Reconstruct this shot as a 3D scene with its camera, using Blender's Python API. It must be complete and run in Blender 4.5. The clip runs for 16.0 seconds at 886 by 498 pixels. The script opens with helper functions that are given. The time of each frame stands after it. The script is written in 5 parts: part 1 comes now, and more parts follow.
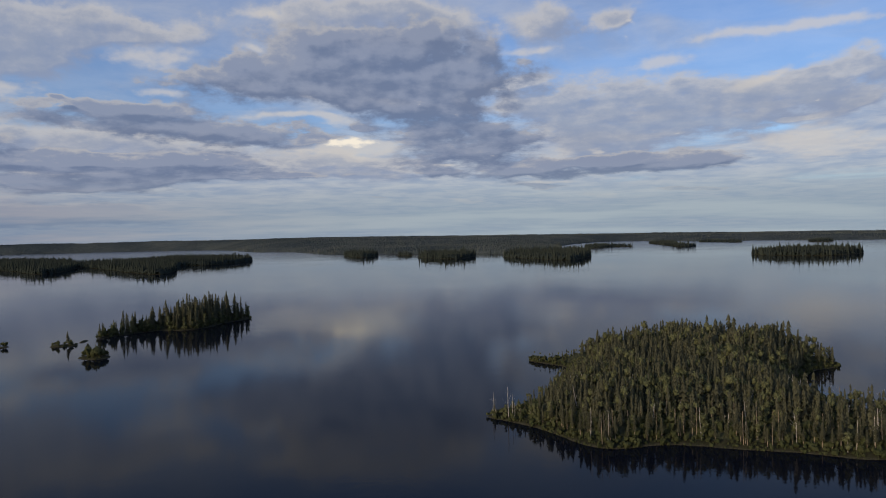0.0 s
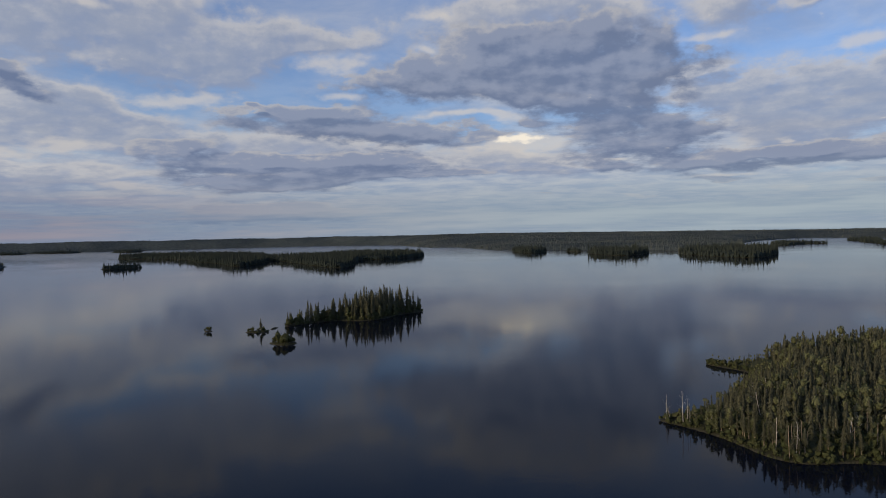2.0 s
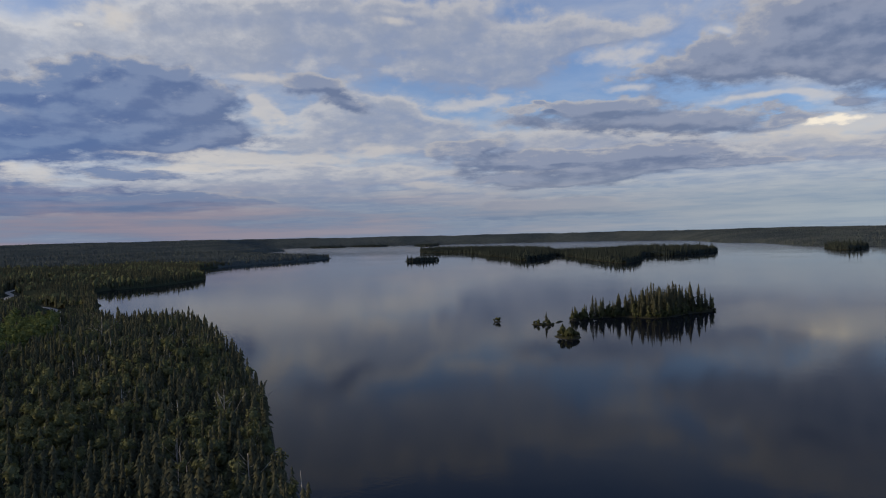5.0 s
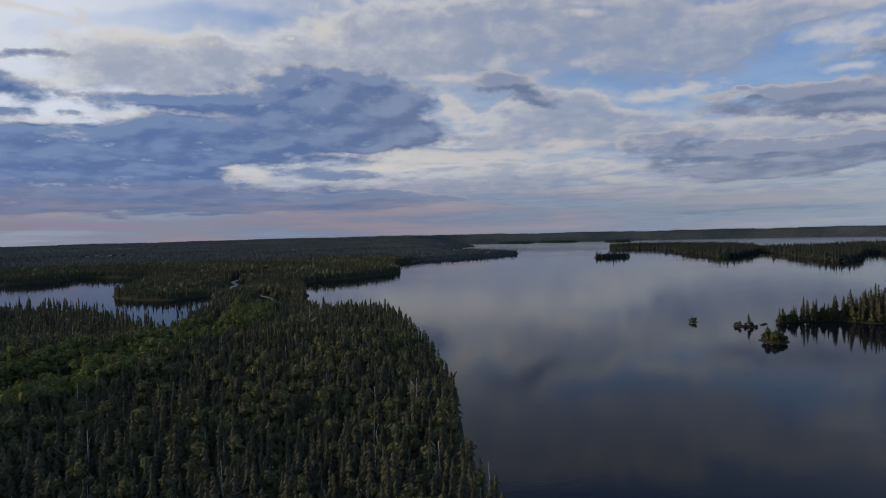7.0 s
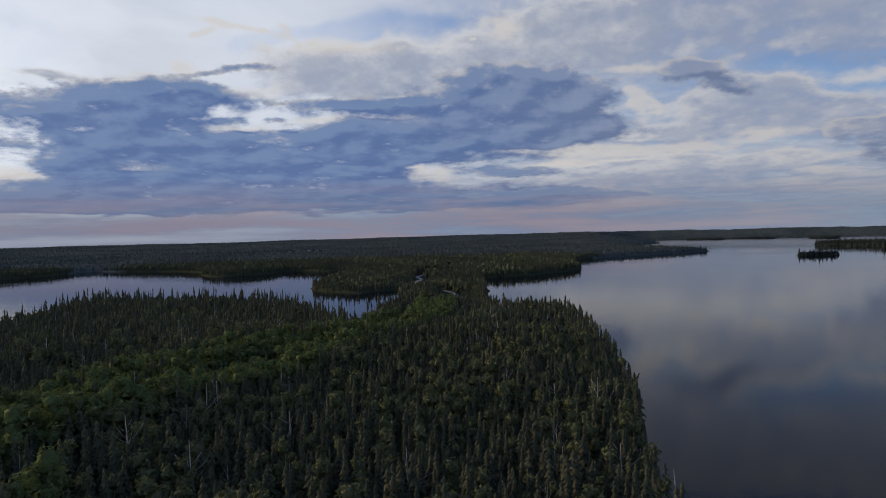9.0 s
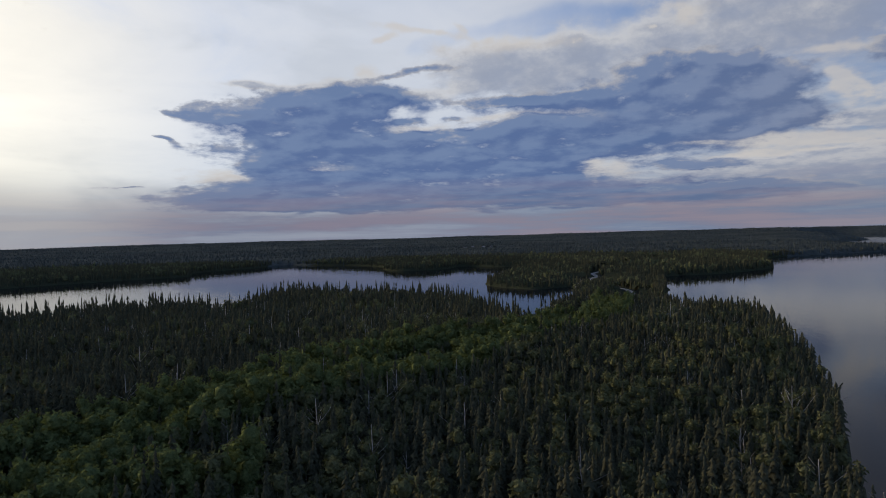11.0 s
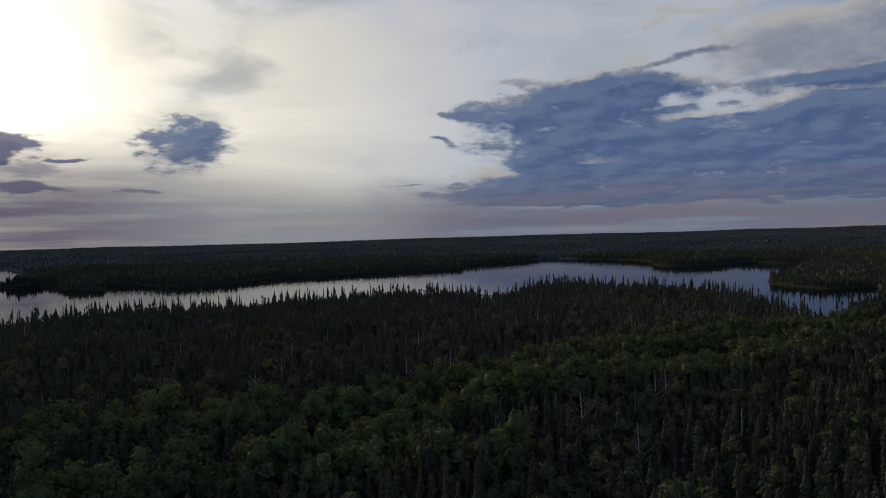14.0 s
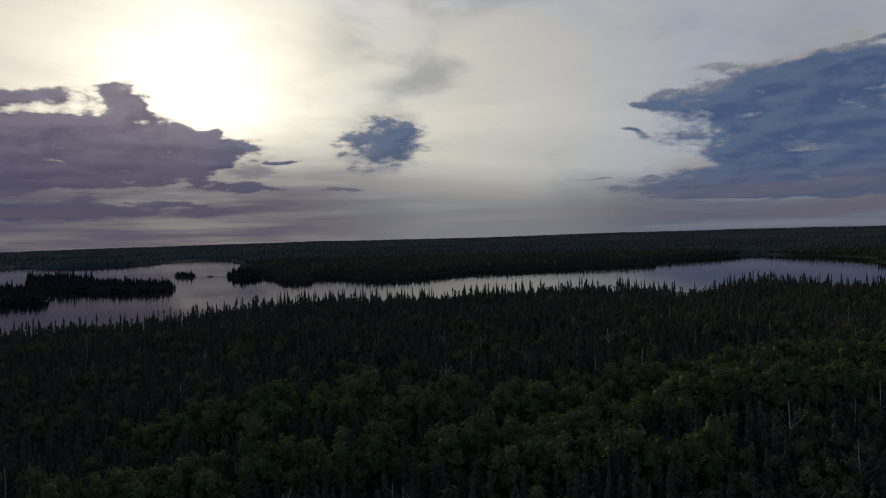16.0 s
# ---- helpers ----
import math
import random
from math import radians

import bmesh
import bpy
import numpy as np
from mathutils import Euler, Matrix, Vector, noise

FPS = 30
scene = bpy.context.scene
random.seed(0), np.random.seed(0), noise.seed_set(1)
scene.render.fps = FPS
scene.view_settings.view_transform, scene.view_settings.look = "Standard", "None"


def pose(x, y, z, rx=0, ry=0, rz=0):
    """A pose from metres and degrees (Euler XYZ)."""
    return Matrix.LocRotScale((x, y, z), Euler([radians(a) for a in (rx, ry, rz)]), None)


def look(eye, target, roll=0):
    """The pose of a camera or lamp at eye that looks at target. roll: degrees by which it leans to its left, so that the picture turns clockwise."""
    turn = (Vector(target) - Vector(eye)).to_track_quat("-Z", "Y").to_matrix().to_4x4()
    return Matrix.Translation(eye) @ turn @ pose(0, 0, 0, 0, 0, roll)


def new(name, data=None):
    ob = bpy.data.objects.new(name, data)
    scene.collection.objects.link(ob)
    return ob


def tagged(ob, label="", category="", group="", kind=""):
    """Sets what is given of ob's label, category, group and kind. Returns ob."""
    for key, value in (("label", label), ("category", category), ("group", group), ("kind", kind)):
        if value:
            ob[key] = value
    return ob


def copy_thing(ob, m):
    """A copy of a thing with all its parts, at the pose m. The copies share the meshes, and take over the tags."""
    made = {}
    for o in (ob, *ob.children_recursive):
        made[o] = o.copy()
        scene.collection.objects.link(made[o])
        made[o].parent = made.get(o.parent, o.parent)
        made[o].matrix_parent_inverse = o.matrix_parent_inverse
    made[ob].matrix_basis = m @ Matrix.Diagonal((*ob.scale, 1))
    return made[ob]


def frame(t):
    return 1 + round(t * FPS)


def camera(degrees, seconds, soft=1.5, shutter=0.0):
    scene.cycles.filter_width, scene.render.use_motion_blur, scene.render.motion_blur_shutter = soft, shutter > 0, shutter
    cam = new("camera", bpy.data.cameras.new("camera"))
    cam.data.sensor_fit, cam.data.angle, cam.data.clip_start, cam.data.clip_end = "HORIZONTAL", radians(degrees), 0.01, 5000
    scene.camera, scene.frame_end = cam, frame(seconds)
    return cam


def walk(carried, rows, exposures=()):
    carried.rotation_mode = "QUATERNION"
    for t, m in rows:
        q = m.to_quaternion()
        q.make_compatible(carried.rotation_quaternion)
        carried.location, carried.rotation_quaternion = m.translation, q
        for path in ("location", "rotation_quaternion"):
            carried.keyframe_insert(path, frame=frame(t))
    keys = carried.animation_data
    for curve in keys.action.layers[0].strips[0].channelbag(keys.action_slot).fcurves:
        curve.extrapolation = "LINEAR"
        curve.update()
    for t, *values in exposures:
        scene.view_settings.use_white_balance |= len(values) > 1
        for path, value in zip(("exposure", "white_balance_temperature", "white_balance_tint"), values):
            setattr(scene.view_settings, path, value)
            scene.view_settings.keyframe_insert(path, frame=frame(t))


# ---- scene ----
# camera: hovers over the shore and pans to its left
H = 50.0
cam = camera(63.6, 16.0, soft=1.0)
TURNS = [
    (0.0, 0.00, -1.09, -1.36), (0.5, 3.19, -1.10, -1.35), (1.0, 6.52, -1.11, -1.32), (1.5, 9.96, -1.12, -1.30),
    (2.0, 13.43, -1.11, -1.28), (2.5, 17.04, -1.09, -1.27), (3.0, 20.84, -1.06, -1.28), (3.5, 24.62, -1.04, -1.31),
    (4.0, 28.30, -1.02, -1.35), (6.5, 47.45, -1.00, -1.37), (7.0, 50.98, -0.99, -1.37), (7.5, 54.57, -0.97, -1.38),
    (8.0, 58.11, -0.96, -1.40), (8.5, 61.72, -0.94, -1.40), (9.0, 65.35, -0.93, -1.40), (11.5, 82.50, -0.92, -1.31),
    (12.0, 85.75, -0.92, -1.27), (12.5, 89.27, -0.91, -1.28), (13.0, 92.84, -0.91, -1.32), (13.5, 96.59, -0.93, -1.36),
    (14.0, 100.31, -0.93, -1.37), (14.5, 103.99, -0.94, -1.39), (15.0, 107.55, -0.98, -1.40), (15.5, 111.44, -1.00, -1.40),
    (16.0, 115.32, -0.99, -1.42),
]
walk(cam, [(t, pose(0, 0, H, 90 + p, 0, yaw) @ pose(0, 0, 0, 0, 0, r)) for t, yaw, p, r in TURNS],
     exposures=[(0.0, 0.0), (7.0, 0.0), (9.0, 0.0), (11.5, -0.15), (12.5, -0.28), (14.0, -0.62), (16.0, -0.94)])

# ---------------------------------------------------------------- light
SUN_AZ, SUN_EL = 134.5, 12.0        # degrees to the left of +y, and up


def towards(az, el):
    a, e = radians(az), radians(el)
    return Vector((-math.sin(a) * math.cos(e), math.cos(a) * math.cos(e), math.sin(e)))


sun = new("sun", bpy.data.lights.new("sun", "SUN"))
sun.data.energy, sun.data.angle, sun.data.color = 2.3, radians(3.0), (1.0, 0.80, 0.55)
sun.matrix_world = look(towards(SUN_AZ, SUN_EL) * 100, (0, 0, 0))


# a small kit for node graphs
class Graph:
    def __init__(self, tree):
        self.t = tree
        tree.nodes.clear()

    def put(self, v, sock):
        if isinstance(v, (int, float)):
            sock.default_value = v
        elif isinstance(v, (tuple, list)):
            if len(sock.default_value) == 4 and len(v) == 3:
                v = (*v, 1)
            sock.default_value = v
        elif v is not None:
            self.t.links.new(v, sock)

    def node(self, kind, outs=0, **ins):
        n = self.t.nodes.new(kind)
        for k, v in ins.items():
            self.put(v, n.inputs[k])
        return n

    def math(self, op, a, b=None, c=None, clamp=False):
        n = self.t.nodes.new("ShaderNodeMath")
        n.operation, n.use_clamp = op, clamp
        for i, v in enumerate((a, b, c)):
            self.put(v, n.inputs[i])
        return n.outputs[0]

    def vec(self, op, a, b=None, s=None):
        n = self.t.nodes.new("ShaderNodeVectorMath")
        n.operation = op
        self.put(a, n.inputs[0])
        self.put(b, n.inputs[1])
        if s is not None:
            self.put(s, n.inputs["Scale"])
        return n.outputs["Value"] if op in ("LENGTH", "DOT_PRODUCT", "DISTANCE") else n.outputs[0]

    def xyz(self, x, y, z):
        n = self.t.nodes.new("ShaderNodeCombineXYZ")
        for i, v in enumerate((x, y, z)):
            self.put(v, n.inputs[i])
        return n.outputs[0]

    def split(self, v):
        n = self.t.nodes.new("ShaderNodeSeparateXYZ")
        self.put(v, n.inputs[0])
        return n.outputs

    def noise(self, v, scale, detail=4.0, rough=0.5, colour=False, warp=0.0):
        n = self.t.nodes.new("ShaderNodeTexNoise")
        self.put(v, n.inputs["Vector"])
        n.inputs["Scale"].default_value, n.inputs["Detail"].default_value = scale, detail
        n.inputs["Roughness"].default_value, n.inputs["Distortion"].default_value = rough, warp
        return n.outputs["Color" if colour else "Fac"]

    def ramp(self, v, lo, hi, a=0.0, b=1.0, smooth=True):
        n = self.t.nodes.new("ShaderNodeMapRange")
        n.interpolation_type = "SMOOTHSTEP" if smooth else "LINEAR"
        for i, x in enumerate((v, lo, hi, a, b)):
            self.put(x, n.inputs[i])
        return n.outputs[0]

    def mix(self, f, a, b, how="MIX"):
        n = self.t.nodes.new("ShaderNodeMix")
        n.data_type, n.blend_type = "RGBA", how
        self.put(f, n.inputs[0])
        self.put(a, n.inputs[6])
        self.put(b, n.inputs[7])
        return n.outputs[2]


# clouds: bearing (degrees left of +y), height, half length, half thickness, tilt
# heavy slate-blue cumulus
DARK_A = [
    (-19.9, 3.0, 2.5, 0.15, 3), (-16.8, 5.4, 3.8, 0.64, 3), (-11.4, 5.2, 10.8, 0.57, 2), (-8.0, 3.9, 1.9, 0.18, 5), (-1.6, 7.3, 5.9, 1.6, 3),
    (-1.3, 14.3, 2.8, 1.4, 22), (3.8, 13.1, 8.6, 2.2, 2), (3.8, 13.4, 6.7, 2, 5), (4.4, 10.6, 5.9, 1.1, 5), (5.0, 3.0, 0.9, 0.11, 3),
    (5.8, 8.7, 0.8, 0.22, 8), (6.5, 15.1, 3.6, 1.2, -3), (9.5, 7.8, 1.6, 0.39, 3), (14.5, 4.8, 5.2, 0.3, 1), (15.6, 12.2, 5.5, 1.1, 2),
    (15.6, 7.8, 4.2, 0.72, 3), (21.3, 6.1, 6.5, 0.54, -0),
]
DARK_B = [
    (22.1, 8.7, 6.7, 0.73, 0), (23.8, 5.3, 8.1, 0.49, -1), (25.0, 9.8, 5.8, 0.51, -2), (25.3, 4.5, 6.0, 0.57, -0), (27.1, 2.1, 4.9, 0.64, -1),
    (28.3, 10.3, 0.5, 0.15, 1), (28.4, 4.2, 3.8, 0.36, -2), (28.8, 6.0, 6.0, 0.36, 1), (29.3, 2.0, 5.7, 0.59, -2), (33.7, 6.9, 3.0, 0.66, 3),
    (43.8, 10.7, 2.2, 0.59, 14), (46.0, 12.3, 2.3, 0.61, 5), (51.1, 3.0, 2.0, 0.21, 0), (54.6, 9.6, 2.2, 0.86, 12), (56.7, 3.4, 3.2, 0.55, -2),
    (57.5, 8.3, 4.2, 1.4, -2), (58.5, 11.4, 3.3, 1.7, 4), (58.6, 11.9, 5.3, 1.1, 5),
]
DARK_C = [
    (58.7, 2.9, 5.0, 0.56, 0), (59.4, 7.9, 7.0, 0.62, 3), (60.2, 5.0, 3.1, 0.31, 2), (61.1, 3.2, 8.5, 0.54, 1), (61.3, 11.0, 7.4, 1.1, 3),
    (61.8, 9.1, 8.2, 1, 5), (67.4, 2.4, 3.4, 0.22, -1), (68.6, 8.2, 5.6, 0.93, 6), (72.5, 2.9, 10.1, 0.66, 1), (72.6, 8.0, 5.0, 0.81, 3),
    (72.7, 10.5, 5.0, 0.38, -1), (74.4, 6.3, 12.9, 0.55, -1), (77.2, 6.9, 8.2, 1.1, 4), (78.0, 4.4, 9.5, 0.93, -1), (78.2, 9.3, 0.7, 0.21, -6),
    (80.2, 4.4, 12.5, 1.3, 2), (81.2, 8.2, 0.6, 0.2, 0),
]
DARK_D = [
    (81.3, 13.0, 3.2, 0.31, -5), (81.8, 9.3, 0.9, 0.2, -3), (84.3, 7.3, 5.9, 0.95, 3), (84.4, 2.9, 5.6, 0.32, 1), (86.3, 10.5, 3.7, 0.84, -6),
    (86.4, 11.2, 3.1, 0.68, 4), (87.5, 10.6, 5.0, 1, 2), (88.1, 4.1, 6.2, 0.81, 1), (88.1, 2.7, 6.0, 0.32, 0), (88.4, 3.0, 5.0, 0.64, 2),
    (88.5, 5.1, 5.2, 0.72, 5), (89.1, 9.0, 6.0, 1.3, 5), (90.0, 7.4, 5.7, 1.2, 4), (90.8, 2.9, 7.3, 0.57, 3), (94.1, 3.4, 4.9, 0.49, 2),
    (95.0, 9.2, 3.2, 0.56, 6), (98.9, 9.6, 1.3, 0.25, 9), (99.9, 7.8, 1.0, 0.26, 18),
]
DARK_E = [
    (102.9, 4.2, 1.3, 0.11, 2), (119.8, 7.6, 3.0, 1.9, -3), (123.7, 3.9, 1.7, 0.22, -2), (127.4, 5.9, 1.3, 0.11, 0), (130.5, 7.1, 0.7, 0.15, 5),
    (130.8, 4.1, 2.3, 0.39, 3), (132.6, 8.0, 0.5, 0.3, 8), (136.0, 7.7, 3.3, 1.1, 5), (139.0, 10.2, 1.8, 1.4, 9), (139.3, 6.1, 6.2, 1.2, -1),
    (139.4, 11.0, 0.9, 0.79, 7), (140.5, 2.6, 8.7, 0.65, -1), (140.6, 6.8, 8.2, 1.4, -3), (141.8, 4.9, 6.9, 0.88, -3), (144.2, 8.4, 4.3, 0.77, -1),
    (145.5, 10.5, 2.9, 0.6, -4), (150.9, 8.3, 3.1, 2.2, 11), (151.3, 4.8, 4.1, 2.2, 5),
]
DARK = DARK_A + DARK_B + DARK_C + DARK_D + DARK_E
# thinner grey-lilac cloud
GREY_A = [
    (-30.8, 11.5, 1.5, 0.74, 4), (-30.1, 8.4, 1.4, 0.42, -12), (-29.0, 10.8, 3.1, 0.42, -0), (-28.7, 9.6, 3.7, 0.99, 3), (-26.6, 7.8, 1.4, 0.28, 2),
    (-18.7, 10.1, 7.1, 0.91, -1), (-16.7, 9.5, 8.4, 1.7, 6), (-13.7, 16.3, 1.8, 0.56, -16), (-12.0, 9.1, 8.9, 1.1, 5), (-11.3, 6.1, 4.1, 0.87, 4),
    (-11.1, 7.4, 4.2, 0.65, 8), (-9.2, 16.3, 1.9, 1.1, 14), (-6.2, 11.8, 1.8, 0.43, -1), (2.0, 16.3, 6.5, 1.5, 7), (6.7, 5.7, 3.4, 0.62, 9),
    (6.8, 16.5, 6.9, 1.6, -3), (8.4, 5.4, 7.8, 0.8, 1),
]
GREY_B = [
    (23.1, 6.4, 9.2, 1.6, -1), (24.2, 14.6, 4.0, 0.46, -7), (25.6, 15.6, 6.7, 0.75, -2), (26.1, 7.0, 5.9, 1, 0), (30.7, 13.1, 2.2, 1.7, 24),
    (31.7, 13.7, 3.4, 1.3, -17), (35.2, 13.8, 6.0, 1.4, -3), (36.5, 3.8, 1.9, 0.31, -3), (38.5, 9.4, 3.6, 0.95, 16), (39.3, 14.8, 9.5, 1.4, 9),
    (40.9, 9.2, 5.7, 1.1, 7), (41.5, 8.6, 3.8, 0.77, 8), (42.4, 3.4, 10.6, 0.61, 3), (42.7, 10.6, 3.5, 1, 15), (43.7, 7.5, 7.8, 1.1, 0),
    (44.0, 5.2, 6.1, 0.47, 2), (44.6, 16.5, 13.7, 1.6, -3), (45.5, 4.8, 7.5, 0.39, 3),
]
GREY_C = [
    (46.2, 15.8, 10.8, 1.7, -2), (49.2, 15.1, 6.2, 1.6, 1), (50.9, 7.5, 2.1, 0.33, -2), (52.1, 4.2, 8.2, 0.82, -0), (56.2, 13.9, 3.8, 0.75, -3),
    (56.4, 4.9, 3.7, 0.43, -1), (61.5, 12.8, 5.1, 1.2, -5), (66.2, 13.0, 10.0, 1.7, 1), (71.7, 14.1, 6.3, 1.1, -4), (72.6, 12.2, 5.3, 1, -1),
    (82.1, 11.2, 2.9, 0.51, 3), (87.8, 12.0, 1.9, 0.56, -0), (91.0, 11.7, 4.6, 0.34, -1), (94.4, 11.8, 1.2, 0.24, -1), (94.7, 1.5, 11.2, 0.67, 2),
    (95.4, 4.7, 2.6, 0.42, 1), (103.1, 4.2, 1.5, 0.15, 0), (130.4, 5.4, 1.9, 0.52, 4),
]
GREY = GREY_A + GREY_B + GREY_C
# banks that catch the light
LIT_A = [
    (-29.1, 14.1, 3.1, 0.44, -1), (-27.5, 6.0, 4.9, 1.1, 2), (-23.9, 10.7, 2.5, 0.36, -13), (-22.7, 14.1, 3.6, 0.35, 1), (-17.5, 12.8, 1.7, 0.45, 1),
    (-13.0, 6.1, 0.6, 0.13, 3), (-12.6, 2.9, 1.2, 0.22, -4), (-7.6, 4.2, 2.3, 0.16, 1), (-6.9, 14.2, 3.3, 0.33, -1), (-2.2, 2.8, 1.5, 0.23, 9),
    (0.0, 5.5, 1.0, 0.18, 1), (4.0, 10.5, 1.5, 0.3, 5), (6.7, 7.1, 2.5, 0.71, 1),
]
LIT_B = [
    (7.4, 6.9, 3.6, 0.66, -3), (8.0, 9.3, 2.0, 0.39, 7), (10.8, 11.1, 1.3, 0.43, 17), (12.1, 1.2, 3.1, 0.22, 1), (12.3, 9.5, 3.1, 0.26, -1),
    (14.3, 17.0, 2.3, 0.4, 0), (14.4, 14.3, 1.0, 0.37, 10), (21.0, 11.2, 1.7, 0.32, -1), (21.5, 13.6, 2.8, 0.59, -7), (27.1, 2.9, 1.3, 0.12, 0),
    (27.9, 5.0, 4.2, 0.22, 1), (29.6, 4.8, 1.4, 0.16, -3), (32.7, 10.5, 3.8, 0.56, -1), (37.3, 4.2, 1.9, 0.31, 4),
]
LIT_C = [
    (39.2, 16.6, 1.5, 0.32, 9), (41.1, 6.9, 3.3, 0.56, -2), (49.1, 10.1, 2.0, 0.57, 38), (49.2, 6.2, 5.5, 0.4, 3), (49.9, 9.9, 1.4, 0.56, 57),
    (50.2, 12.6, 2.7, 0.28, -4), (51.8, 6.5, 5.0, 0.53, 0), (54.2, 5.5, 5.2, 0.2, -2), (58.3, 6.6, 3.9, 0.22, 1), (60.0, 16.0, 1.7, 1.1, 12),
    (65.8, 4.9, 2.5, 0.58, 6), (66.6, 9.1, 1.6, 0.56, 8), (67.3, 4.7, 1.0, 0.4, 58), (72.7, 9.4, 5.0, 0.3, 2),
]
LIT_D = [
    (73.2, 14.8, 4.0, 0.53, -2), (77.4, 16.2, 0.4, 0.35, 7), (81.0, 16.1, 4.1, 0.23, 6), (81.8, 8.7, 3.9, 0.28, 1), (83.4, 15.5, 1.0, 0.3, -13),
    (84.7, 13.1, 1.0, 0.65, 15), (85.7, 3.5, 2.2, 0.16, -0), (87.7, 5.6, 2.2, 0.35, -4), (89.6, 5.9, 2.6, 0.27, -4), (90.5, 10.1, 1.0, 0.12, 2),
    (92.8, 9.1, 0.6, 0.12, 5), (95.4, 9.4, 0.8, 0.13, -0), (95.7, 9.6, 1.7, 0.16, 1), (96.1, 4.9, 2.5, 0.57, 7),
]
LIT = LIT_A + LIT_B + LIT_C + LIT_D
# gaps in the high veil
BLUE = [
    (-29.8, 12.2, 2.0, 0.33, 5), (-23.0, 7.6, 3.3, 0.37, 9), (-21.3, 16.0, 5.2, 0.61, 6), (-18.1, 12.1, 8.6, 1.1, 1), (-7.3, 12.2, 3.4, 1.2, 24),
    (-4.9, 15.7, 1.6, 0.74, 59), (11.5, 8.7, 2.4, 0.56, -7), (15.9, 10.7, 3.8, 0.46, 5), (27.8, 13.0, 2.1, 1.2, 9), (28.1, 13.2, 2.8, 1.2, 11),
    (28.3, 12.8, 2.7, 1.7, 19), (28.5, 17.0, 1.7, 0.74, -16), (34.3, 9.3, 1.7, 0.39, 3), (36.2, 12.0, 3.8, 0.68, -0), (55.6, 17.5, 1.6, 0.57, 6),
    (66.3, 16.6, 5.3, 0.98, 4), (73.2, 16.0, 3.3, 0.72, 4), (79.7, 15.0, 2.7, 0.83, -13),
]
# the brightest tops
GLEAM = [
    (7.2, 7.4, 1.8, 0.48, -4),
]

world = bpy.data.worlds.new("world")
scene.world = world
world.use_nodes = True
G = Graph(world.node_tree)
ray = G.t.nodes.new("ShaderNodeTexCoord").outputs["Generated"]
ray = G.vec("NORMALIZE", ray)
dx, dy, dz = G.split(ray)
az = G.math("MULTIPLY", G.math("ARCTAN2", G.math("MULTIPLY", dx, -1.0), dy), 57.2958)
el = G.math("MULTIPLY", G.math("ARCSINE", dz), 57.2958)
sky = G.t.nodes.new("ShaderNodeTexSky")
sky.sky_type, sky.sun_disc = "NISHITA", False
sky.sun_elevation, sky.sun_rotation = radians(SUN_EL), radians(-SUN_AZ)
sky.air_density, sky.dust_density, sky.ozone_density = 1.0, 0.6, 1.5
clear = G.vec("MULTIPLY", sky.outputs[0], (0.082, 0.107, 0.162))
# the deck of cloud, drawn out towards the horizon
deck = G.vec("DIVIDE", G.xyz(dx, dy, 0.0), G.xyz(G.math("ADD", dz, 0.07), G.math("ADD", dz, 0.07), 1.0))
sphere = G.xyz(G.math("MULTIPLY", az, 0.12), G.math("MULTIPLY", G.math("LOGARITHM", G.math("ADD", G.math("MAXIMUM", el, 0.0), 3.0), 2.71828), 3.2), 0.0)
warp1 = G.vec("SUBTRACT", G.noise(sphere, 1.8, 3.0, 0.5, True), (0.5, 0.5, 0.5))
place = G.vec("ADD", G.xyz(az, el, 0.0), G.vec("MULTIPLY", warp1, (4.0, 1.5, 0.0)))
billow = G.noise(sphere, 2.6, 7.0, 0.52)
puff = G.noise(sphere, 7.0, 5.0, 0.5)
crumb = G.noise(sphere, 26.0, 5.0, 0.6, warp=0.5)


def blobs(items, at):
    """Soft lens shapes added up: over 0 inside the cloud that they make together."""
    out = None
    for a, e, w, h, tilt in items:
        k = radians(round(tilt / 8) * 8)
        c, s = math.cos(k), math.sin(k)
        v = G.vec("MULTIPLY", G.vec("SUBTRACT", at[round(tilt / 8)], (a * c + e * s, e * c - a * s, 0)), (1 / (1.12 * w), 1 / (1.15 * h), 0))
        d = G.math("POWER", 0.3679, G.vec("DOT_PRODUCT", v, v))
        out = d if out is None else G.math("ADD", out, d)
    return G.math("SUBTRACT", G.math("MINIMUM", out, 1.05), 0.38)


class Turned(dict):
    """A place on the sky, turned by steps of eight degrees as asked for."""
    def __init__(self, at):
        self[0] = at

    def __missing__(self, k):
        c, s = math.cos(radians(8 * k)), math.sin(radians(8 * k))
        self[k] = G.xyz(G.vec("DOT_PRODUCT", self[0], (c, s, 0)), G.vec("DOT_PRODUCT", self[0], (-s, c, 0)), 0.0)
        return self[k]


# a thin high veil, densest towards the sun
sun_dot = G.vec("DOT_PRODUCT", ray, tuple(towards(SUN_AZ, SUN_EL)))
toward = G.ramp(sun_dot, 0.0, 0.95)
veil_n = G.noise(deck, 0.55, 7.0, 0.58, warp=0.6)
spots = Turned(place)
gaps = G.ramp(blobs(BLUE, spots), -0.4, 0.6)
veil = G.math("SUBTRACT", G.math("ADD", veil_n, G.math("MULTIPLY", toward, 0.25)), G.math("MULTIPLY", gaps, 0.22))
veil = G.math("ADD", G.math("SUBTRACT", veil, G.ramp(el, 15.0, 30.0, 0.0, 0.42)), G.ramp(el, 10.0, 3.0, 0.0, 0.22))
